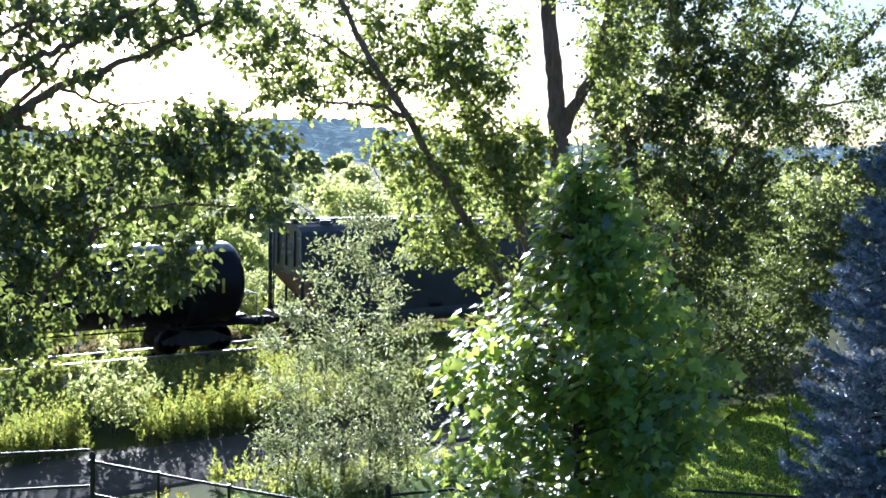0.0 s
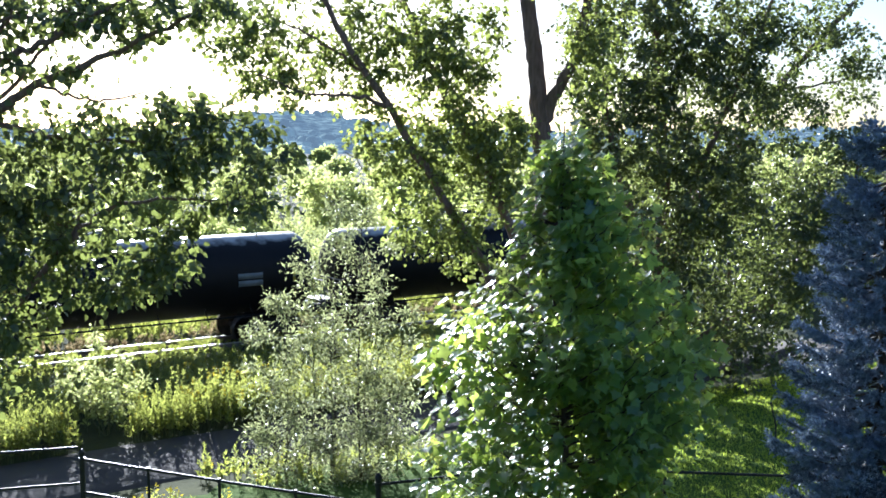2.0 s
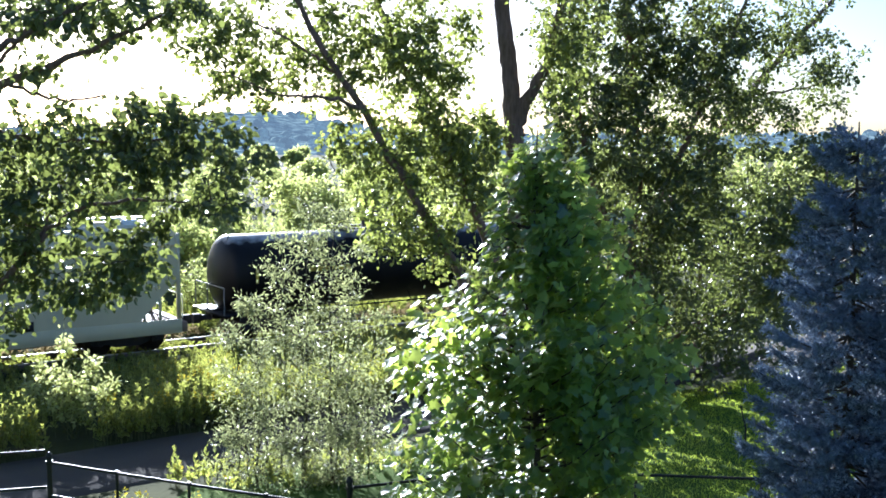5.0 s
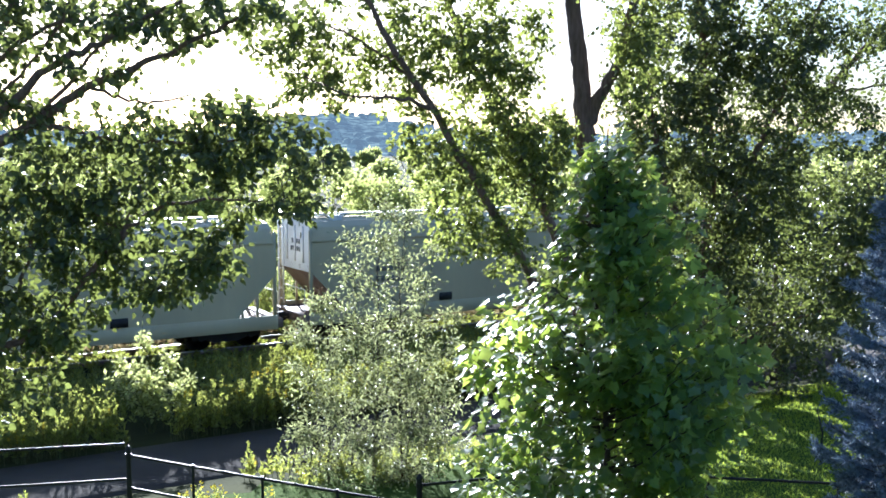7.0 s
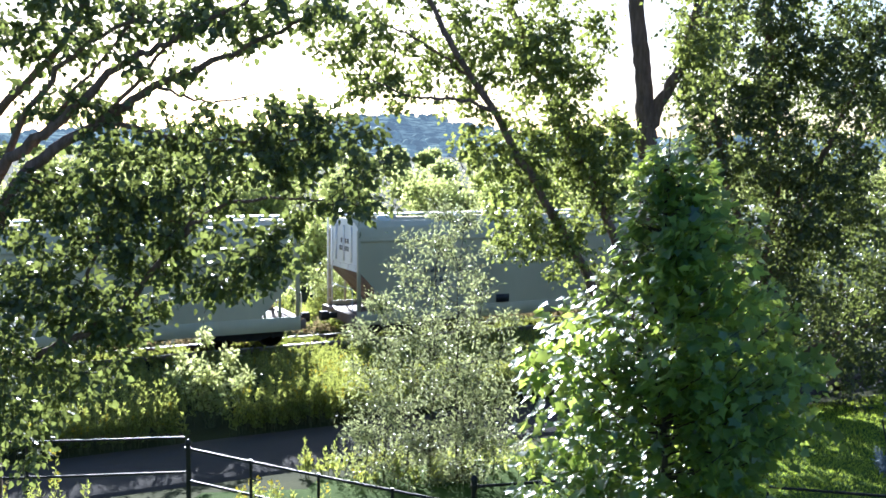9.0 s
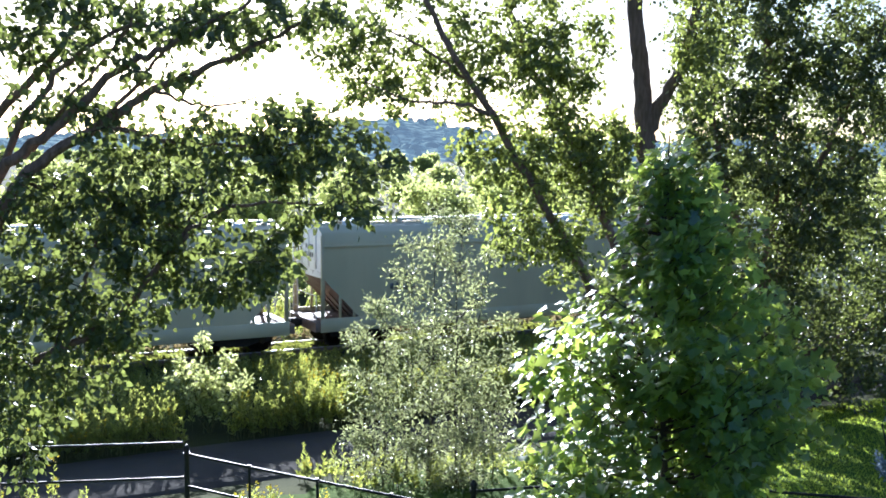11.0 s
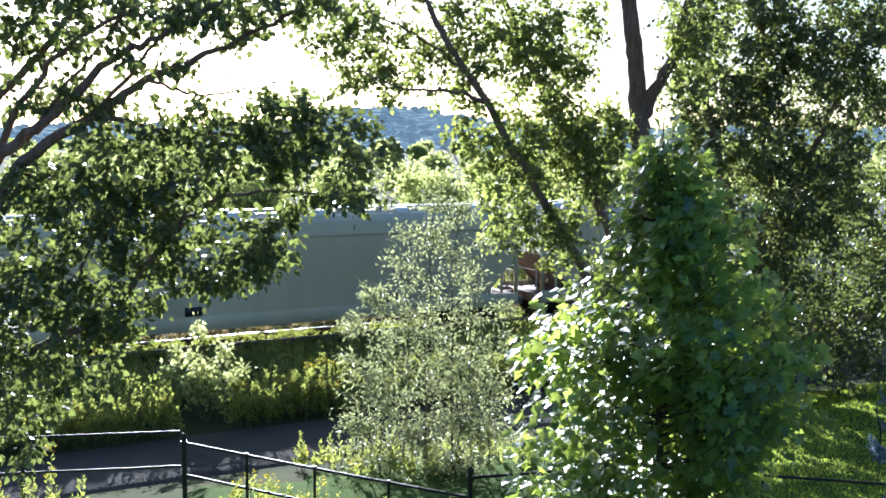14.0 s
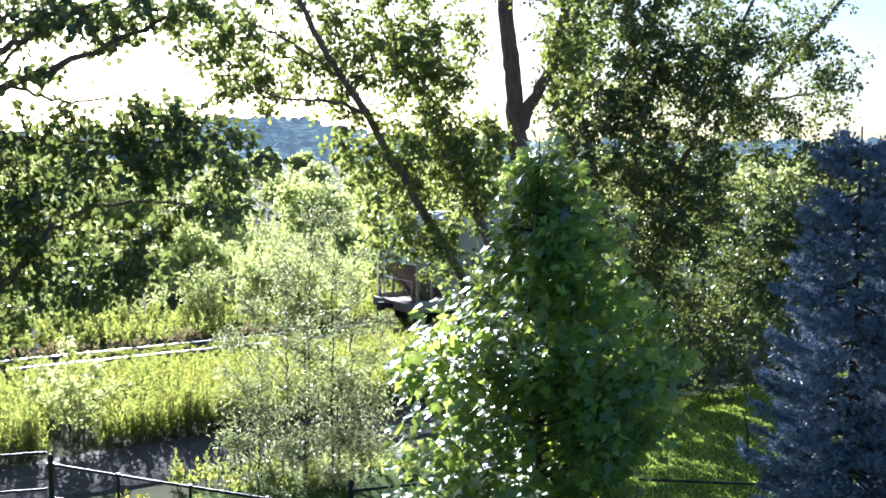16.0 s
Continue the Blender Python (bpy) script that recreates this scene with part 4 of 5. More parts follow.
def make_maple():
    """A young maple: one stem, rising branches, broad lobed leaves; the leaves on its outer side are pieces of their own."""
    rng = np.random.default_rng(21)
    base = np.array((1.62, 12.0, 1.05))
    tree = thing("maple_tree", "young broad-leaved maple standing before the fence", "tree")
    tree.location = base
    stem = smooth_line([(0, 0, 0), (0.04, 0, 2.0), (-0.03, 0, 4.0), (0, 0, 6.2)], 8, rng, 0.012)
    acc = Acc()
    tube(acc, stem, np.linspace(0.06, 0.008, len(stem)), 10)
    part("trunk", acc, M_TWIG, tree, smooth=True)
    at, tip = [], []
    for k in range(215):
        h = rng.uniform(0.5, 6.0)
        az = k * 2.399 + rng.normal(0, 0.3)
        side = math.cos(az)
        steps = [0.5, 2.0, 3.0, 4.0, 4.5, 5.0, 5.7, 6.1]
        one = np.interp(h, steps, [1.0, 1.35, 1.75, 1.7, 1.4, 1.0, 0.48, 0.1])
        other = np.interp(h, steps, [1.5, 1.8, 1.85, 1.4, 0.85, 0.55, 0.26, 0.08])
        reach = (one + (other - one) * (0.5 - 0.5 * side)) * rng.uniform(0.68, 1.08)
        start = np.array([np.interp(h - 0.45 * reach, stem[:, 2], stem[:, j]) for j in range(3)])
        end = start + np.array([math.cos(az) * reach, math.sin(az) * reach * 0.8, 0.5 * reach + rng.normal(0, 0.1)])
        line = smooth_line([start, (start + end) / 2 + np.array([0, 0, -0.08 * reach]), end], 5, rng, 0.015)
        acc = Acc()
        tube(acc, line, np.linspace(0.016, 0.004, len(line)), 5, caps=False)
        part("branch", acc, M_TWIG, tree)
        m = int((10 + 36 * reach) * (1.1 if side > -0.1 else 0.78))
        t = rng.uniform(0.22, 1.04, m)
        pos = np.array([np.interp(t, np.linspace(0, 1, len(line)), line[:, j]) for j in range(3)]).T
        off = rng.normal(0, 1, (m, 3))
        off /= np.linalg.norm(off, axis=1)[:, None]
        at.append(pos + off * rng.uniform(0.04, 0.24, m)[:, None])
        tip.append(off * 0.8 + (end - start) / reach * 0.5 + np.array([0, 0, -0.3]))
    at, tip = np.concatenate(at), np.concatenate(tip)
    size = rng.uniform(0.095, 0.18, len(at))
    outer = np.argsort(at[:, 1] * 0.6 + at[:, 0])[:300]
    rest = np.setdiff1d(np.arange(len(at)), outer)
    crown = Acc()
    glinting = rng.random(len(rest)) < np.clip((0.75 - at[rest, 0]) / 1.4, 0.01, 0.68) * np.interp(at[rest, 2], (0.8, 2.4), (0.55, 1.0))     # leaves turned to reflect the sun at the camera, mostly on one side
    sunny, inner = rest[glinting], rest[~glinting]
    leaves(crown, LEAF_LOBED, at[sunny], tip[sunny], size[sunny] * 1.15, rng, (-0.545, -0.09, 0.836), 0.73, True)
    leaves(crown, LEAF_LOBED, at[inner], tip[inner], size[inner], rng)
    tagged(part("crown", crown, M_MAPLE, tree), kind="stuff")
    acc = Acc()
    acc.add(LEAF_LOBED[0], LEAF_LOBED[1])
    me = acc.mesh("leaf")
    me.materials.append(M_MAPLE)
    for i in outer:
        # face set roughly midway between sun and camera, so these glint in view
        z = Vector(rng.normal(0, 0.48, 3) + np.array((-0.5, -0.06, 0.86))).normalized()
        x = Vector(tip[i])
        x = (x - z * x.dot(z)).normalized()
        ob = new("leaf", me)
        ob.parent = tree
        ob.matrix_basis = Matrix.Translation(at[i]) @ Matrix((x, z.cross(x), z)).transposed().to_4x4() @ Matrix.Scale(float(size[i]) * 1.25, 4)


make_maple()


def make_sapling(name, label, seed, base, stems, leaf_len, per, leaf_mat, category="shrub", shape=LEAF_NARROW, twigs=26, twig_len=0.75, bare=0.12, foot=0.0, clump=0.0):
    """A bush of slender stems; stems: (lean x, lean y, height, half width)."""
    rng = np.random.default_rng(seed)
    tree = thing(name, label, category)
    tree.location = base
    crown, wood = Acc(), Acc()
    for sx, sy, height, wide in stems:
        stem = smooth_line([(sx * foot + rng.normal(0, 0.08), sy * foot + rng.normal(0, 0.08), -0.1), (sx * max(foot, 0.3), sy * 0.3, height * 0.35), (sx * max(0.7, foot), sy * 0.7, height * 0.7), (sx, sy, height)], 8, rng, 0.02)
        acc = Acc()
        tube(acc, stem, np.linspace(0.006 + 0.0035 * height, 0.003, len(stem)), 8)
        part("stem", acc, M_TWIG if height > 5 else M_STEM, tree, smooth=True)
        lines = []
        for k in range(int(twigs * height)):
            f = rng.uniform(bare, 1.0)
            a = np.array([np.interp(f, np.linspace(0, 1, len(stem)), stem[:, j]) for j in range(3)])
            if clump and math.sin(f * height * 7.0 + sx * 5) * 0.5 + 0.5 < clump * rng.uniform(0.3, 1.0):
                continue
            az = rng.uniform(0, 2 * math.pi)
            L = wide * twig_len * np.interp(f, [0, 0.25, 0.7, 1.0], [0.9, 1.15, 0.8, 0.3]) * rng.uniform(0.5, 1.2)
            e = a + np.array([math.cos(az) * L, math.sin(az) * L, rng.uniform(0.2, 0.75) * L])
            m = (a + e) / 2 + np.array([0, 0, 0.07 * L])
            line = np.array([a, (a + m) / 2, m, (m + e) / 2, e])
            tube(wood, line, np.linspace(0.007, 0.002, 5), 3, caps=False)
            lines.append(line)
        leafy(rng, crown, lines, shape, leaf_len, per, droop=0.15, scatter=0.08, flat=0.5)
    tagged(part("twigwork", wood, M_TWIG, tree), kind="stuff")
    part("crown", crown, leaf_mat, tree)
    return tree


make_sapling("willow_sapling", "slender pale willow saplings growing beside the trail", 31, (-1.9, 18.4, 0.5),
             [(0.80, 0, 5.7, 0.58), (0.25, 0.2, 5.5, 0.55), (-0.25, 0.1, 4.9, 0.6), (1.25, 0.1, 4.7, 0.48), (1.65, 0, 3.5, 0.5), (-0.85, -0.1, 3.9, 0.6), (-1.3, 0, 3.4, 0.5), (0.2, -0.4, 3.5, 0.6),
              (0.95, -0.5, 2.9, 0.6), (-0.65, -0.5, 2.3, 0.55), (1.45, -0.4, 2.3, 0.5), (-1.1, -0.4, 1.7, 0.45), (0.2, -0.7, 1.6, 0.6), (0.9, -0.7, 1.5, 0.6)],
             0.098, 19, M_WILLOW, "sapling", LEAF_WILLOW, twigs=38, twig_len=1.25, bare=0.0, foot=0.8, clump=0.75)
make_sapling("leafy_shrub", "sunlit pale green shrub among the weeds by the trail", 32, (-7.55, 23.2, 0.33),
             [(-0.1, 0, 2.65, 0.5), (-0.65, 0, 1.85, 0.5), (0.62, 0.1, 2.0, 0.5), (0.25, -0.2, 1.6, 0.5), (-0.3, -0.3, 1.45, 0.5), (1.1, 0, 1.55, 0.42), (-1.1, 0.1, 1.45, 0.4), (0.9, -0.35, 1.2, 0.45)],
             0.135, 14, M_SHRUB, "shrub", LEAF_OVAL, 17, 0.6, 0.3, clump=0.7)
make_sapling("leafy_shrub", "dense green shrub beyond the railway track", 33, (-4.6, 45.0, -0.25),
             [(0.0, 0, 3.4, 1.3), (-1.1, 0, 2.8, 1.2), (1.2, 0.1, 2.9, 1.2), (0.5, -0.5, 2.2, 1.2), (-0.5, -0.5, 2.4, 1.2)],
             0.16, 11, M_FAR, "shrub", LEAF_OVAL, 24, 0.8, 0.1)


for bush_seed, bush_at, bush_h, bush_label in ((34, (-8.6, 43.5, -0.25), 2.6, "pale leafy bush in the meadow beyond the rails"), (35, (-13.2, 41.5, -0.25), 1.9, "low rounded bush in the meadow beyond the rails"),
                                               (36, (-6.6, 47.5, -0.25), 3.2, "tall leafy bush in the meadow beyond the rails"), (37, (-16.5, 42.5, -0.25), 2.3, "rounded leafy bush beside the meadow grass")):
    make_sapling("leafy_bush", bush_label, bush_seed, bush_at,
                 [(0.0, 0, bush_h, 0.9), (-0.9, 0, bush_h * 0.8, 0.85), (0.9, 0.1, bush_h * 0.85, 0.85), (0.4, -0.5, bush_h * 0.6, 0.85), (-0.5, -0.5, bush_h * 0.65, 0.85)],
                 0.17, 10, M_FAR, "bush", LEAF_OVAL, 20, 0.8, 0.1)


def make_spruce(seed, base, H, wide, label):
    """A blue spruce: close whorls of drooping boughs, set with finger-like sprigs of short stiff needles."""
    rng = np.random.default_rng(seed)
    base = np.array(base)
    tree = thing("blue_spruce", label, "tree", "blue spruces")
    tree.location = base
    acc = Acc()
    tube(acc, [(0, 0, 0), (0.02, 0, H * 0.5), (0, 0, H)], [0.09, 0.05, 0.01], 10)
    part("trunk", acc, M_TWIG, tree, smooth=True)
    wood, crown = Acc(), Acc()
    nat, ntip, nlen = [], [], []
    h = 0.25
    while h < H - 0.1:
        reach = wide * min(1.0, (H - h) / H * 1.2) ** 0.5 * float(np.interp(h, [0.2, 1.4], [0.85, 1.0])) + 0.06
        count = int(7 + 4.5 * reach)
        for k in range(count):
            az = 2 * math.pi * (k + rng.uniform(-0.4, 0.4)) / count + h * 5
            r = reach * rng.uniform(0.62, 1.12)
            d = np.array([math.cos(az), math.sin(az), 0])
            a = np.array([0, 0, h + rng.normal(0, 0.08)])
            drop = -0.20 * r + rng.normal(0, 0.08)
            bough = smooth_line([a, a + d * r * 0.5 + np.array([0, 0, drop * 0.8]), a + d * r + np.array([0, 0, drop + 0.22 * r])], 5)
            tube(wood, bough, np.linspace(0.02, 0.004, len(bough)), 4, caps=False)
            side = np.array([-d[1], d[0], 0])
            sprigs = [bough[int(len(bough) * 0.6):]]
            for j in range(int(14 + r * 40)):
                f = rng.uniform(0.10, 1.0) ** 0.65
                p = np.array([np.interp(f, np.linspace(0, 1, len(bough)), bough[:, q]) for q in range(3)])
                L = (0.12 + 0.22 * (1 - f) * r) * rng.uniform(0.7, 1.3)
                s = side * rng.choice((-1, 1)) * rng.uniform(0.3, 0.9) + d * 0.8 + np.array([0, 0, rng.normal(0.12, 0.34)])
                e = p + s * L
                sprigs.append(np.array([p, (p + e) / 2 + np.array([0, 0, -0.02]), e]))
            for line in sprigs:
                L = np.linalg.norm(line[-1] - line[0])
                m = int(9 + L * 62)
                t = rng.random(m)
                pos = np.array([np.interp(t, np.linspace(0, 1, len(line)), line[:, q]) for q in range(3)]).T
                ax = (line[-1] - line[0]) / (L + 1e-9)
                off = rng.normal(0, 1, (m, 3)) + np.array([0, 0, 0.35])
                off -= ax * (off @ ax)[:, None]
                off /= np.linalg.norm(off, axis=1)[:, None]
                nat.append(pos)
                ntip.append(off + ax * 1.1)
        h += 0.25 + 0.08 * rng.random()
    nat, ntip = np.concatenate(nat), np.concatenate(ntip)
    needle = (np.array([(0, 0.15, 0), (0, -0.15, 0), (1, 0, 0)]), np.array([(0, 1, 2)]))
    leaves(crown, needle, nat, ntip, rng.uniform(0.05, 0.08, len(nat)), rng)
    tagged(part("boughwork", wood, M_TWIG, tree), kind="stuff")
    part("needles", crown, M_SPRUCE, tree)


make_spruce(41, (6.02, 13.2, 1.1), 6.3, 1.3, "narrow blue-grey spruce with upswept boughs on the lawn")
make_spruce(42, (7.3, 12.7, 1.1), 6.6, 1.75, "tall blue-grey spruce with dense layered boughs on the lawn")


# ---- weeds, grass and the far side ----
def weed_field(name, label, seed, places, height, leaf_mat, bloom=0.0, per=26, leaf_len=0.13, category="weeds"):
    """Tall stems set with narrow leaves, some in yellow flower; one object of many plants."""
    rng = np.random.default_rng(seed)
    field = tagged(new(name), label, category, kind="stuff")
    stems, green, yellow = Acc(), Acc(), Acc()
    at, tip, taper, yat, ytip = [], [], [], [], []
    for x, y, k in places:
        z = float(ground_z(across(x, y)))
        h = height * k * (rng.uniform(0.5, 0.95) if rng.random() < 0.75 else rng.uniform(0.95, 1.25))
        lean = rng.normal(0, 0.07, 2) * h
        p0, p1 = np.array((x, y, z - 0.02)), np.array((x + lean[0], y + lean[1], z + h))
        pm = (p0 + p1) / 2 + np.array([lean[0], lean[1], 0]) * -0.2
        line = np.array([p0, pm, p1])
        tube(stems, line, [0.007, 0.005, 0.002], 3, caps=False)
        m = int(per * rng.uniform(0.7, 1.2))
        t = 1.0 - 0.75 * rng.random(m) ** 1.4
        pos = np.array([np.interp(t, (0, 0.5, 1), line[:, j]) for j in range(3)]).T
        az = rng.uniform(0, 2 * math.pi, m)
        at.append(pos)
        taper.append(1.5 - 0.95 * t)
        tip.append(np.stack([np.cos(az), np.sin(az), rng.uniform(0.3, 1.9, m)], -1))
        if rng.random() < bloom:
            q = 14
            az = rng.uniform(0, 2 * math.pi, q)
            yat.append(p1 + np.stack([np.cos(az) * 0.05, np.sin(az) * 0.05, rng.uniform(-0.16, 0.03, q)], -1))
            ytip.append(np.stack([np.cos(az), np.sin(az), rng.uniform(0, 0.8, q)], -1))
    at, tip = np.concatenate(at), np.concatenate(tip)
    leaves(green, LEAF_NARROW, at, tip, leaf_len * rng.uniform(0.7, 1.3, len(at)) * np.concatenate(taper), rng)
    part("stems", stems, M_STEM, field)
    part("leaves", green, leaf_mat, field)
    if yat:
        leaves(yellow, LEAF_OVAL, np.concatenate(yat), np.concatenate(ytip), 0.07, rng)
        part("blooms", yellow, M_BLOOM, field)
    return field


def scattered(seed, count, s0, s1, n0, n1, grain=0.35, gap=0.3):
    """Places strewn along the track, thinner where a noise field is low; the third number scales the height."""
    rng = np.random.default_rng(seed)
    out = []
    while len(out) < count:
        s, n = rng.uniform(s0, s1), rng.uniform(n0, n1)
        p = un(s, n)
        v = noise.noise(Vector((p.x * grain, p.y * grain, seed))) * 0.5 + 0.5
        if v < gap and rng.random() < 0.8:
            continue
        out.append((p.x, p.y, 0.35 + 1.15 * v))
    return out


weed_field("goldenrod_weeds", "tall yellow-green weeds between the trail and the railway", 51,
           [(x, y, k * float(np.interp(across(x, y), [22.3, 23.4, 26, 29, 31, 32.3], [0.95, 1.1, 1.0, 0.85, 0.6, 0.4]))) for x, y, k in scattered(51, 4600, 0, 27, 22.4, 32.1, 1.7, 0.5) + [(p, q, max(k, 0.9)) for p, q, k in scattered(58, 1400, 0, 24, 22.35, 23.6, 1.7, 0.33)] if math.hypot(x + 7.5, y - 22.7) > 0.8],
           0.92, M_WEED, 0.10, 36, 0.12)
weed_field("trackside_weeds", "low yellow-green weeds beyond the rails", 52, scattered(52, 2400, -4, 36, 36.6, 43.0), 1.0, M_WEED, 0.05, 26, 0.2)
weed_field("sleeper_weeds", "low green weeds growing between the rails", 61, scattered(61, 1500, -6, 34, 33.85, 35.0, 1.2, 0.35), 0.24, M_WEED, 0.0, 18, 0.10)
weed_field("shoulder_weeds", "low weeds growing on the ballast shoulder", 63, scattered(63, 900, -4, 30, 32.2, 33.4, 1.2, 0.42), 0.30, M_WEED, 0.0, 18, 0.11)
weed_field("dry_grass", "dry brown grass beyond the rails", 62, scattered(62, 420, -6, 34, 35.5, 36.6, 0.7, 0.5), 0.42, M_DRY, 0.0, 22, 0.15)
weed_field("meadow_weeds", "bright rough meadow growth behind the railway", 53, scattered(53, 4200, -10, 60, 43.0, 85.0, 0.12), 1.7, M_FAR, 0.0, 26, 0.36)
def along(seed, count, a, b, off0, off1):
    """Places strewn beside a line."""
    rng = np.random.default_rng(seed)
    a, b = np.array(a), np.array(b)
    d = (b - a) / np.linalg.norm(b - a)
    side = np.array((-d[1], d[0]))
    t, o = rng.random(count), rng.uniform(off0, off1, count)
    p = a + (b - a) * t[:, None] + side * o[:, None]
    return [(x, y, k) for (x, y), k in zip(p, rng.uniform(0.6, 1.15, count))]


weed_field("fence_weeds", "yellow-flowering goldenrod growing along the pipe fence", 54, along(54, 95, (-4.9, 15.85), (-0.2, 13.75), -0.25, 0.8), 0.52, M_WEED, 0.3, 22, 0.11)
weed_field("fence_weeds", "green weeds at the foot of the pipe fence", 55, along(55, 50, (-10.6, 15.1), (-7.2, 15.85), -0.6, 0.5), 1.0, M_WEED, 0.12, 26, 0.11)
weed_field("tall_grass", "tall rough grass and weeds under the young maple", 56, along(56, 70, (-0.4, 14.1), (3.8, 15.3), -0.3, 0.9), 0.6, M_SHRUB, 0.0, 22, 0.2)
weed_field("trail_weeds", "green weeds at the willow's foot by the trail", 57, along(57, 120, (-3.6, 18.5), (1.5, 20.2), -1.2, 1.0) + along(59, 16, (-4.4, 19.2), (-3.5, 19.4), -0.3, 0.3), 0.6, M_WEED, 0.05, 26, 0.12)


def make_lawn_grass():
    rng = np.random.default_rng(61)
    n = 120000
    x, y = rng.uniform(1.0, 13, n), rng.uniform(14.5, 30, n)
    keep = across(x, y) < 18.5
    x, y = x[keep], y[keep]
    at = np.stack([x, y, ground_z(across(x, y)) + 0.025], -1)
    tip = np.stack([rng.normal(0, 0.5, len(x)), rng.normal(0, 0.5, len(x)), np.ones(len(x))], -1)
    acc = Acc()
    leaves(acc, (BLADE[0] * np.array([1, 1.6, 1]), BLADE[1]), at, tip, rng.uniform(0.035, 0.075, len(x)), rng)
    tagged(part("lawn_grass", acc, M_GRASS), "short mown grass blades of the lawn", "grass", kind="stuff")


make_lawn_grass()


def make_far_tree(k, x, y, height, wide, rng):
    z = float(ground_z(across(x, y)))
    tree = thing("far_tree", "pale green bushy tree across the meadow", "tree", "trees across the meadow")
    tree.location = (x, y, z)
    trunk, crown = Acc(), Acc()
    tube(trunk, [(0, 0, -0.1), (0.1, 0, height * 0.5), (0, 0, height * 0.85)], [0.14, 0.08, 0.03], 7)
    at = []
    for _ in range(int(26 + wide * 9)):
        p = rng.normal(0, 1, 3)
        p /= np.linalg.norm(p)
        p *= rng.random() ** 0.4
        c = np.array([p[0] * wide, p[1] * wide, height * 0.55 + p[2] * height * 0.45])
        tube(trunk, [(0, 0, min(c[2], height * 0.75) * 0.7), c * 0.6 + np.array([0, 0, c[2] * 0.35]), c], [0.03, 0.02, 0.006], 3, caps=False)
        at.append(c + rng.normal(0, 0.30 + 0.07 * wide, (66 if y < 100 else 40 if y < 160 else 22, 3)))
    at = np.concatenate(at)
    at[:, 2] = np.maximum(at[:, 2], 0.1)
    leaves(crown, LEAF_OVAL, at, rng.normal(0, 1, at.shape) + np.array([0, 0, -0.3]), rng.uniform(0.16, 0.36, len(at)) * (1 + y / 160) * (1.0 if y < 100 else 1.2 if y < 160 else 1.45), rng)
    part("trunk", trunk, M_BARK, tree)
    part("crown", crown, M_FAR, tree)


def make_far_trees():
    rng = np.random.default_rng(71)
    k = 0
    for row_y, gap, h0, h1 in ((60, 5.0, 2.2, 4.0), (85, 5.0, 3.8, 5.4), (120, 6, 4.4, 6.0), (200, 9, 4.5, 6.0), (330, 13, 4.5, 6.0), (520, 20, 5.5, 7.5), (780, 26, 6.5, 9.0)):
        x = -row_y * 0.62
        while x < row_y * 0.50:
            h = rng.uniform(h0, h1)
            make_far_tree(k, x + rng.normal(0, 1), row_y + rng.normal(0, 4) + x * 0.12, h, h * rng.uniform(0.45, 0.65), rng)
            x += gap * rng.uniform(0.7, 1.3)
            k += 1


make_far_trees()


CLUMP = (np.array([(math.cos(k * math.pi / 4) * q, math.sin(k * math.pi / 4) * q, z) for q, z in ((0.8, -0.6), (1.0, 0.0), (0.7, 0.65)) for k in range(8)] + [(0, 0, 1.0)]),
         np.array([(r * 8 + k, r * 8 + (k + 1) % 8, r * 8 + 8 + (k + 1) % 8) for r in range(2) for k in range(8)] + [(r * 8 + k, r * 8 + 8 + (k + 1) % 8, r * 8 + 8 + k) for r in range(2) for k in range(8)]
                  + [(16 + k, 16 + (k + 1) % 8, 24) for k in range(8)]))


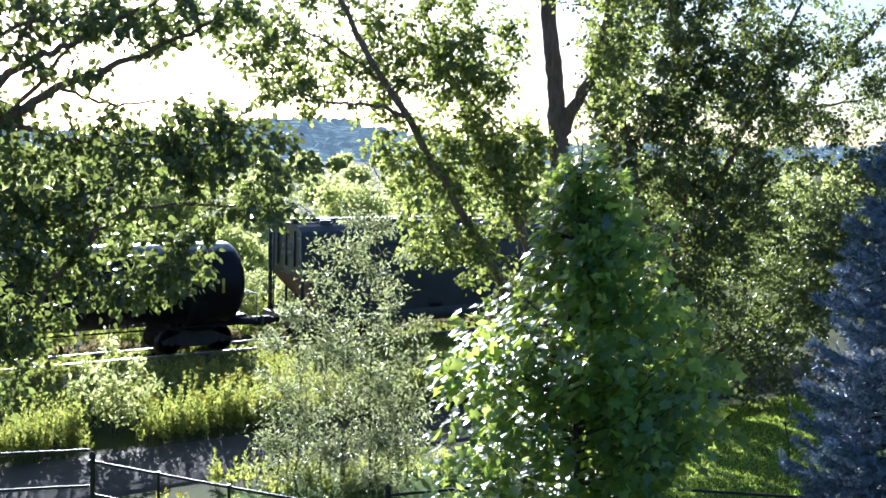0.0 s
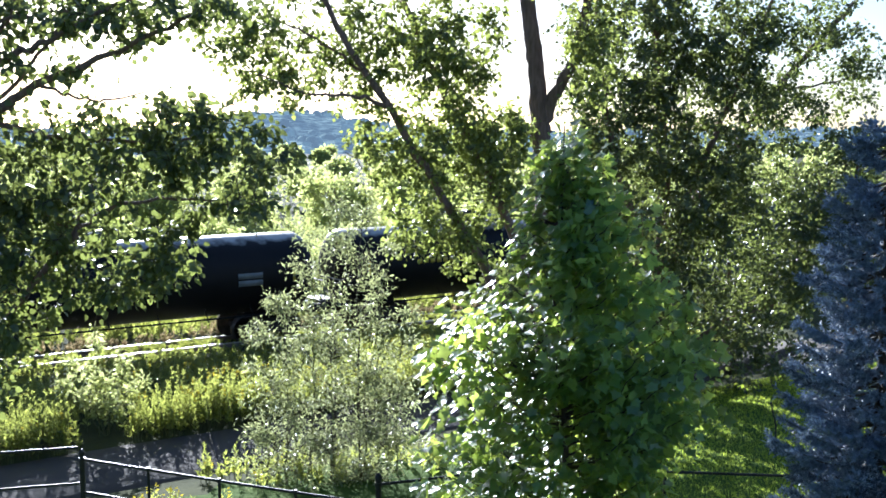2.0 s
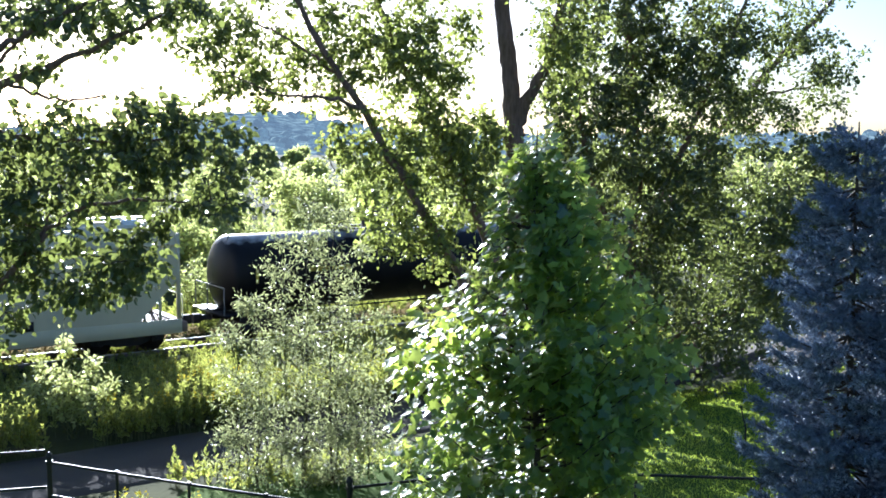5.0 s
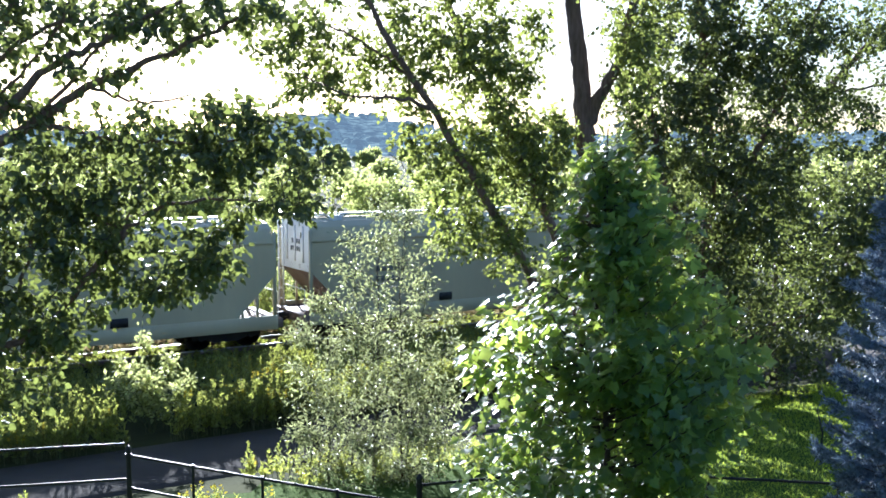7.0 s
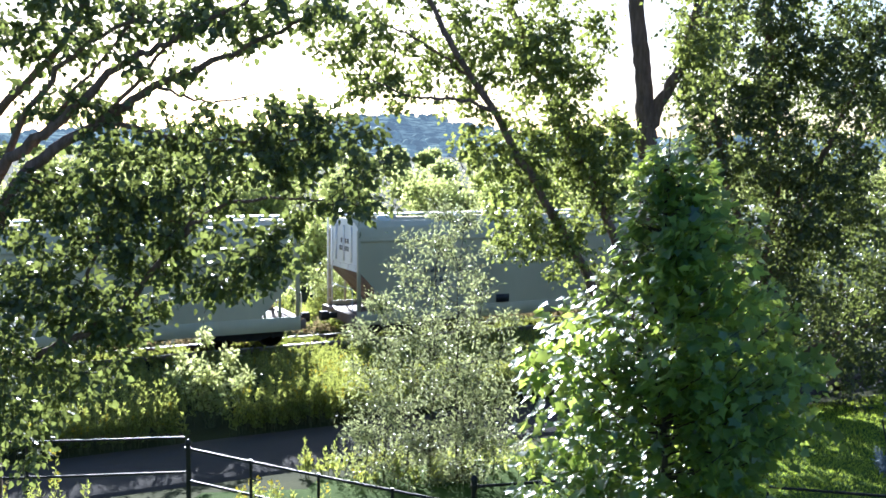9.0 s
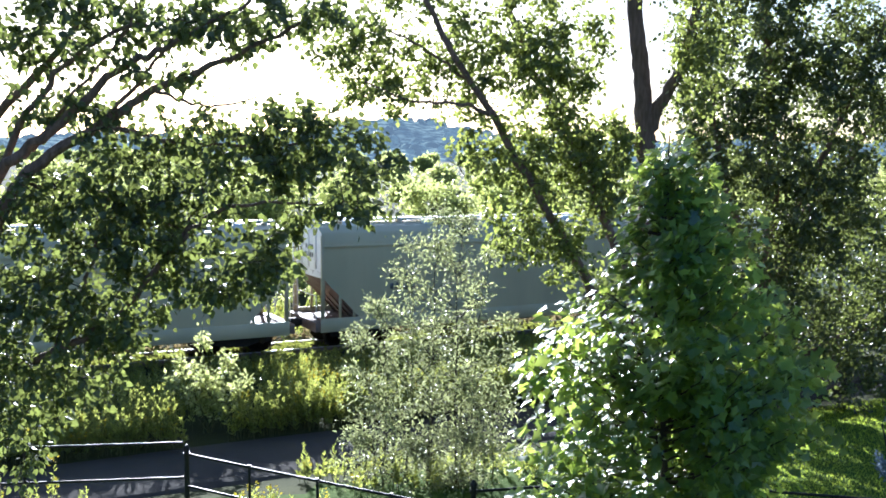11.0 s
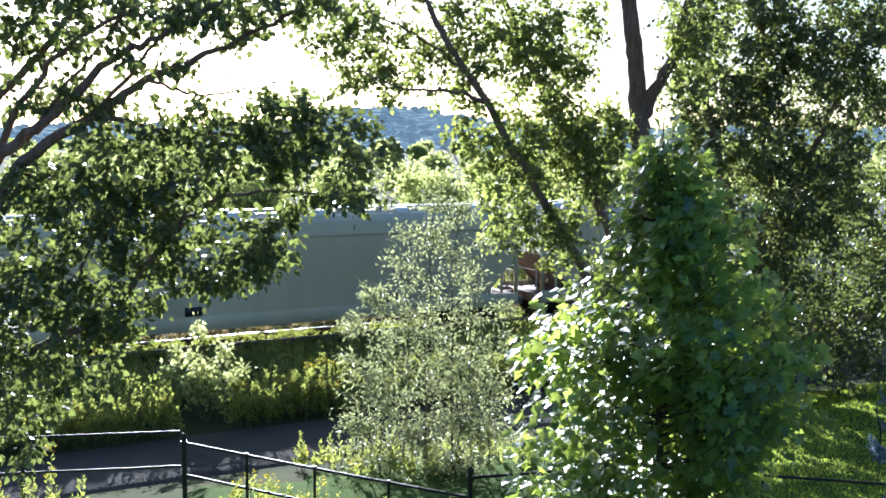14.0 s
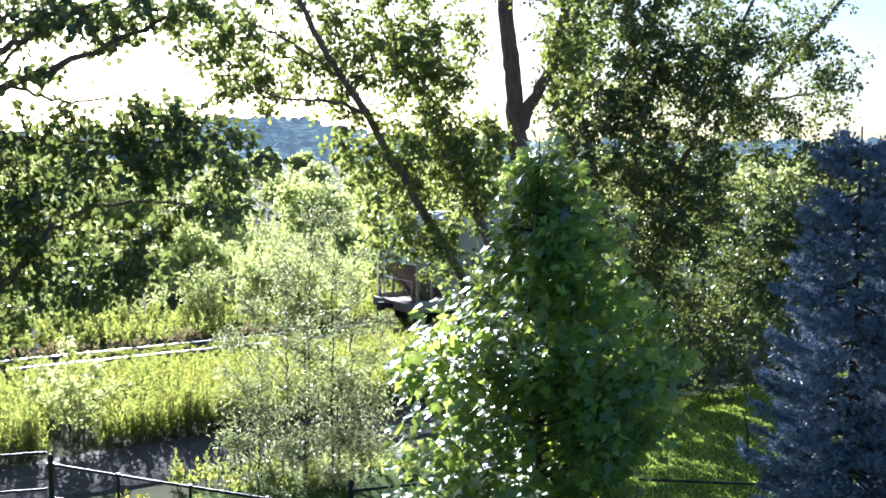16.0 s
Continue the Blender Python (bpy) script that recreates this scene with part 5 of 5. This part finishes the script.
def make_hills():
    """Wooded hills on the skyline: a rolling ridge covered with tree tops."""
    rng = np.random.default_rng(81)
    az = np.radians(np.linspace(-60, 60, 360))
    for name, dist, lo, hi, seed in (("hill", 900, 9, 16, 1.0), ("far_hill", 1700, 26, 50, 5.0)):
        acc = Acc()
        rows = []
        for k, f in enumerate(np.linspace(0, 1, 14)):
            d = dist * (1 + 0.35 * f)
            crest = np.array([lo + (hi - lo) * (0.5 + 0.5 * noise.noise(Vector((a * 5 + seed, seed, 0)))) + (36 if name == "far_hill" else 2) * math.exp(-((math.degrees(a) + 8) / 5) ** 2) for a in az])
            z = crest * math.sin(min(f * 1.25, 1) * math.pi / 2) + rng.normal(0, 0.02 * hi, len(az)) * (0.3 + f)
            rows.append(np.stack([np.sin(az) * d, np.cos(az) * d, z], -1))
        v = np.concatenate(rows)
        m = len(az)
        i = (np.arange(13)[:, None] * m + np.arange(m - 1)[None]).ravel()
        acc.add(v, np.stack([i, i + 1, i + m + 1, i + m], -1))
        az_k = rng.uniform(-60, 60, 900)
        for a in az_k:
            d = dist * rng.uniform(1.0, 1.33)
            f = (d / dist - 1) / 0.35
            top = np.interp(math.radians(a), az, crest) * math.sin(min(f * 1.25, 1) * math.pi / 2)
            r = dist * rng.uniform(0.003, 0.009)
            c = np.array((math.sin(math.radians(a)) * d, math.cos(math.radians(a)) * d, top))
            acc.add(c + CLUMP[0] * np.array((r, r, r * 0.8)) * rng.uniform(0.8, 1.2, CLUMP[0].shape), CLUMP[1])
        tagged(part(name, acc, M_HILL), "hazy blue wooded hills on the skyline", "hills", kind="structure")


make_hills()


# ---- small things on the lawn ----
def make_log():
    rng = np.random.default_rng(91)
    acc = Acc()
    pts = smooth_line([(6.6, 25.0, 1.05), (7.6, 25.9, 1.1), (8.9, 27.0, 1.15), (10.6, 28.5, 1.2)], 6, rng, 0.015)
    tube(acc, pts, np.linspace(0.17, 0.12, len(pts)) * rng.uniform(0.93, 1.07, len(pts)), 14)
    tube(acc, [(8.1, 26.3, 1.15), (8.0, 26.0, 1.5), (7.9, 25.9, 1.62)], [0.07, 0.05, 0.03], 8)
    tagged(part("fallen_log", acc, M_LOG, smooth=True), "weathered fallen log lying at the lawn's far edge", "log")
    acc = Acc()
    tube(acc, [(6.72, 19.1, 0.75), (6.77, 19.2, 1.6), (6.67, 19.25, 2.05)], [0.02, 0.018, 0.015], 8)
    tagged(part("garden_stake", acc, M_FENCE, smooth=True), "thin dark leaning garden stake in the lawn", "stake")


make_log()


def make_thin_dark_line():
    rng = np.random.default_rng(92)
    # a thin dark line of unknown nature; the branch shape is made up
    acc = Acc()
    pts = smooth_line([(0.1, 22.0, 2.36), (0.7, 22.0, 2.42), (1.5, 22.1, 2.60), (2.55, 21.6, 2.95)], 5, rng, 0.012)
    tube(acc, pts, np.linspace(0.012, 0.035, len(pts)), 7)
    tube(acc, [(1.5, 22.1, 2.60), (1.2, 22.1, 2.75), (0.95, 22.1, 2.8)], [0.012, 0.008, 0.004], 5)
    tagged(part("dead_branch", acc, M_TWIG, smooth=True), "thin dark line beside the poplar, built as a bare branch", "branch")


make_thin_dark_line()


# ---- what moves ----
def motions():
    turn = SPEED / 0.46
    for car, s in TRAIN:
        walk(car, [(t, at_track(s + SPEED * t)) for t in (0, 4, 8, 12, 16)])
        for truck in car.children:
            if not truck.name.startswith("truck"):
                continue
            for ws in truck.children:
                x, z = ws.location.x, ws.location.z
                walk(ws, [(k / 15, pose(x, 0, z, 0, math.degrees(turn * k / 15) % 360, 0)) for k in range(241)])


motions()
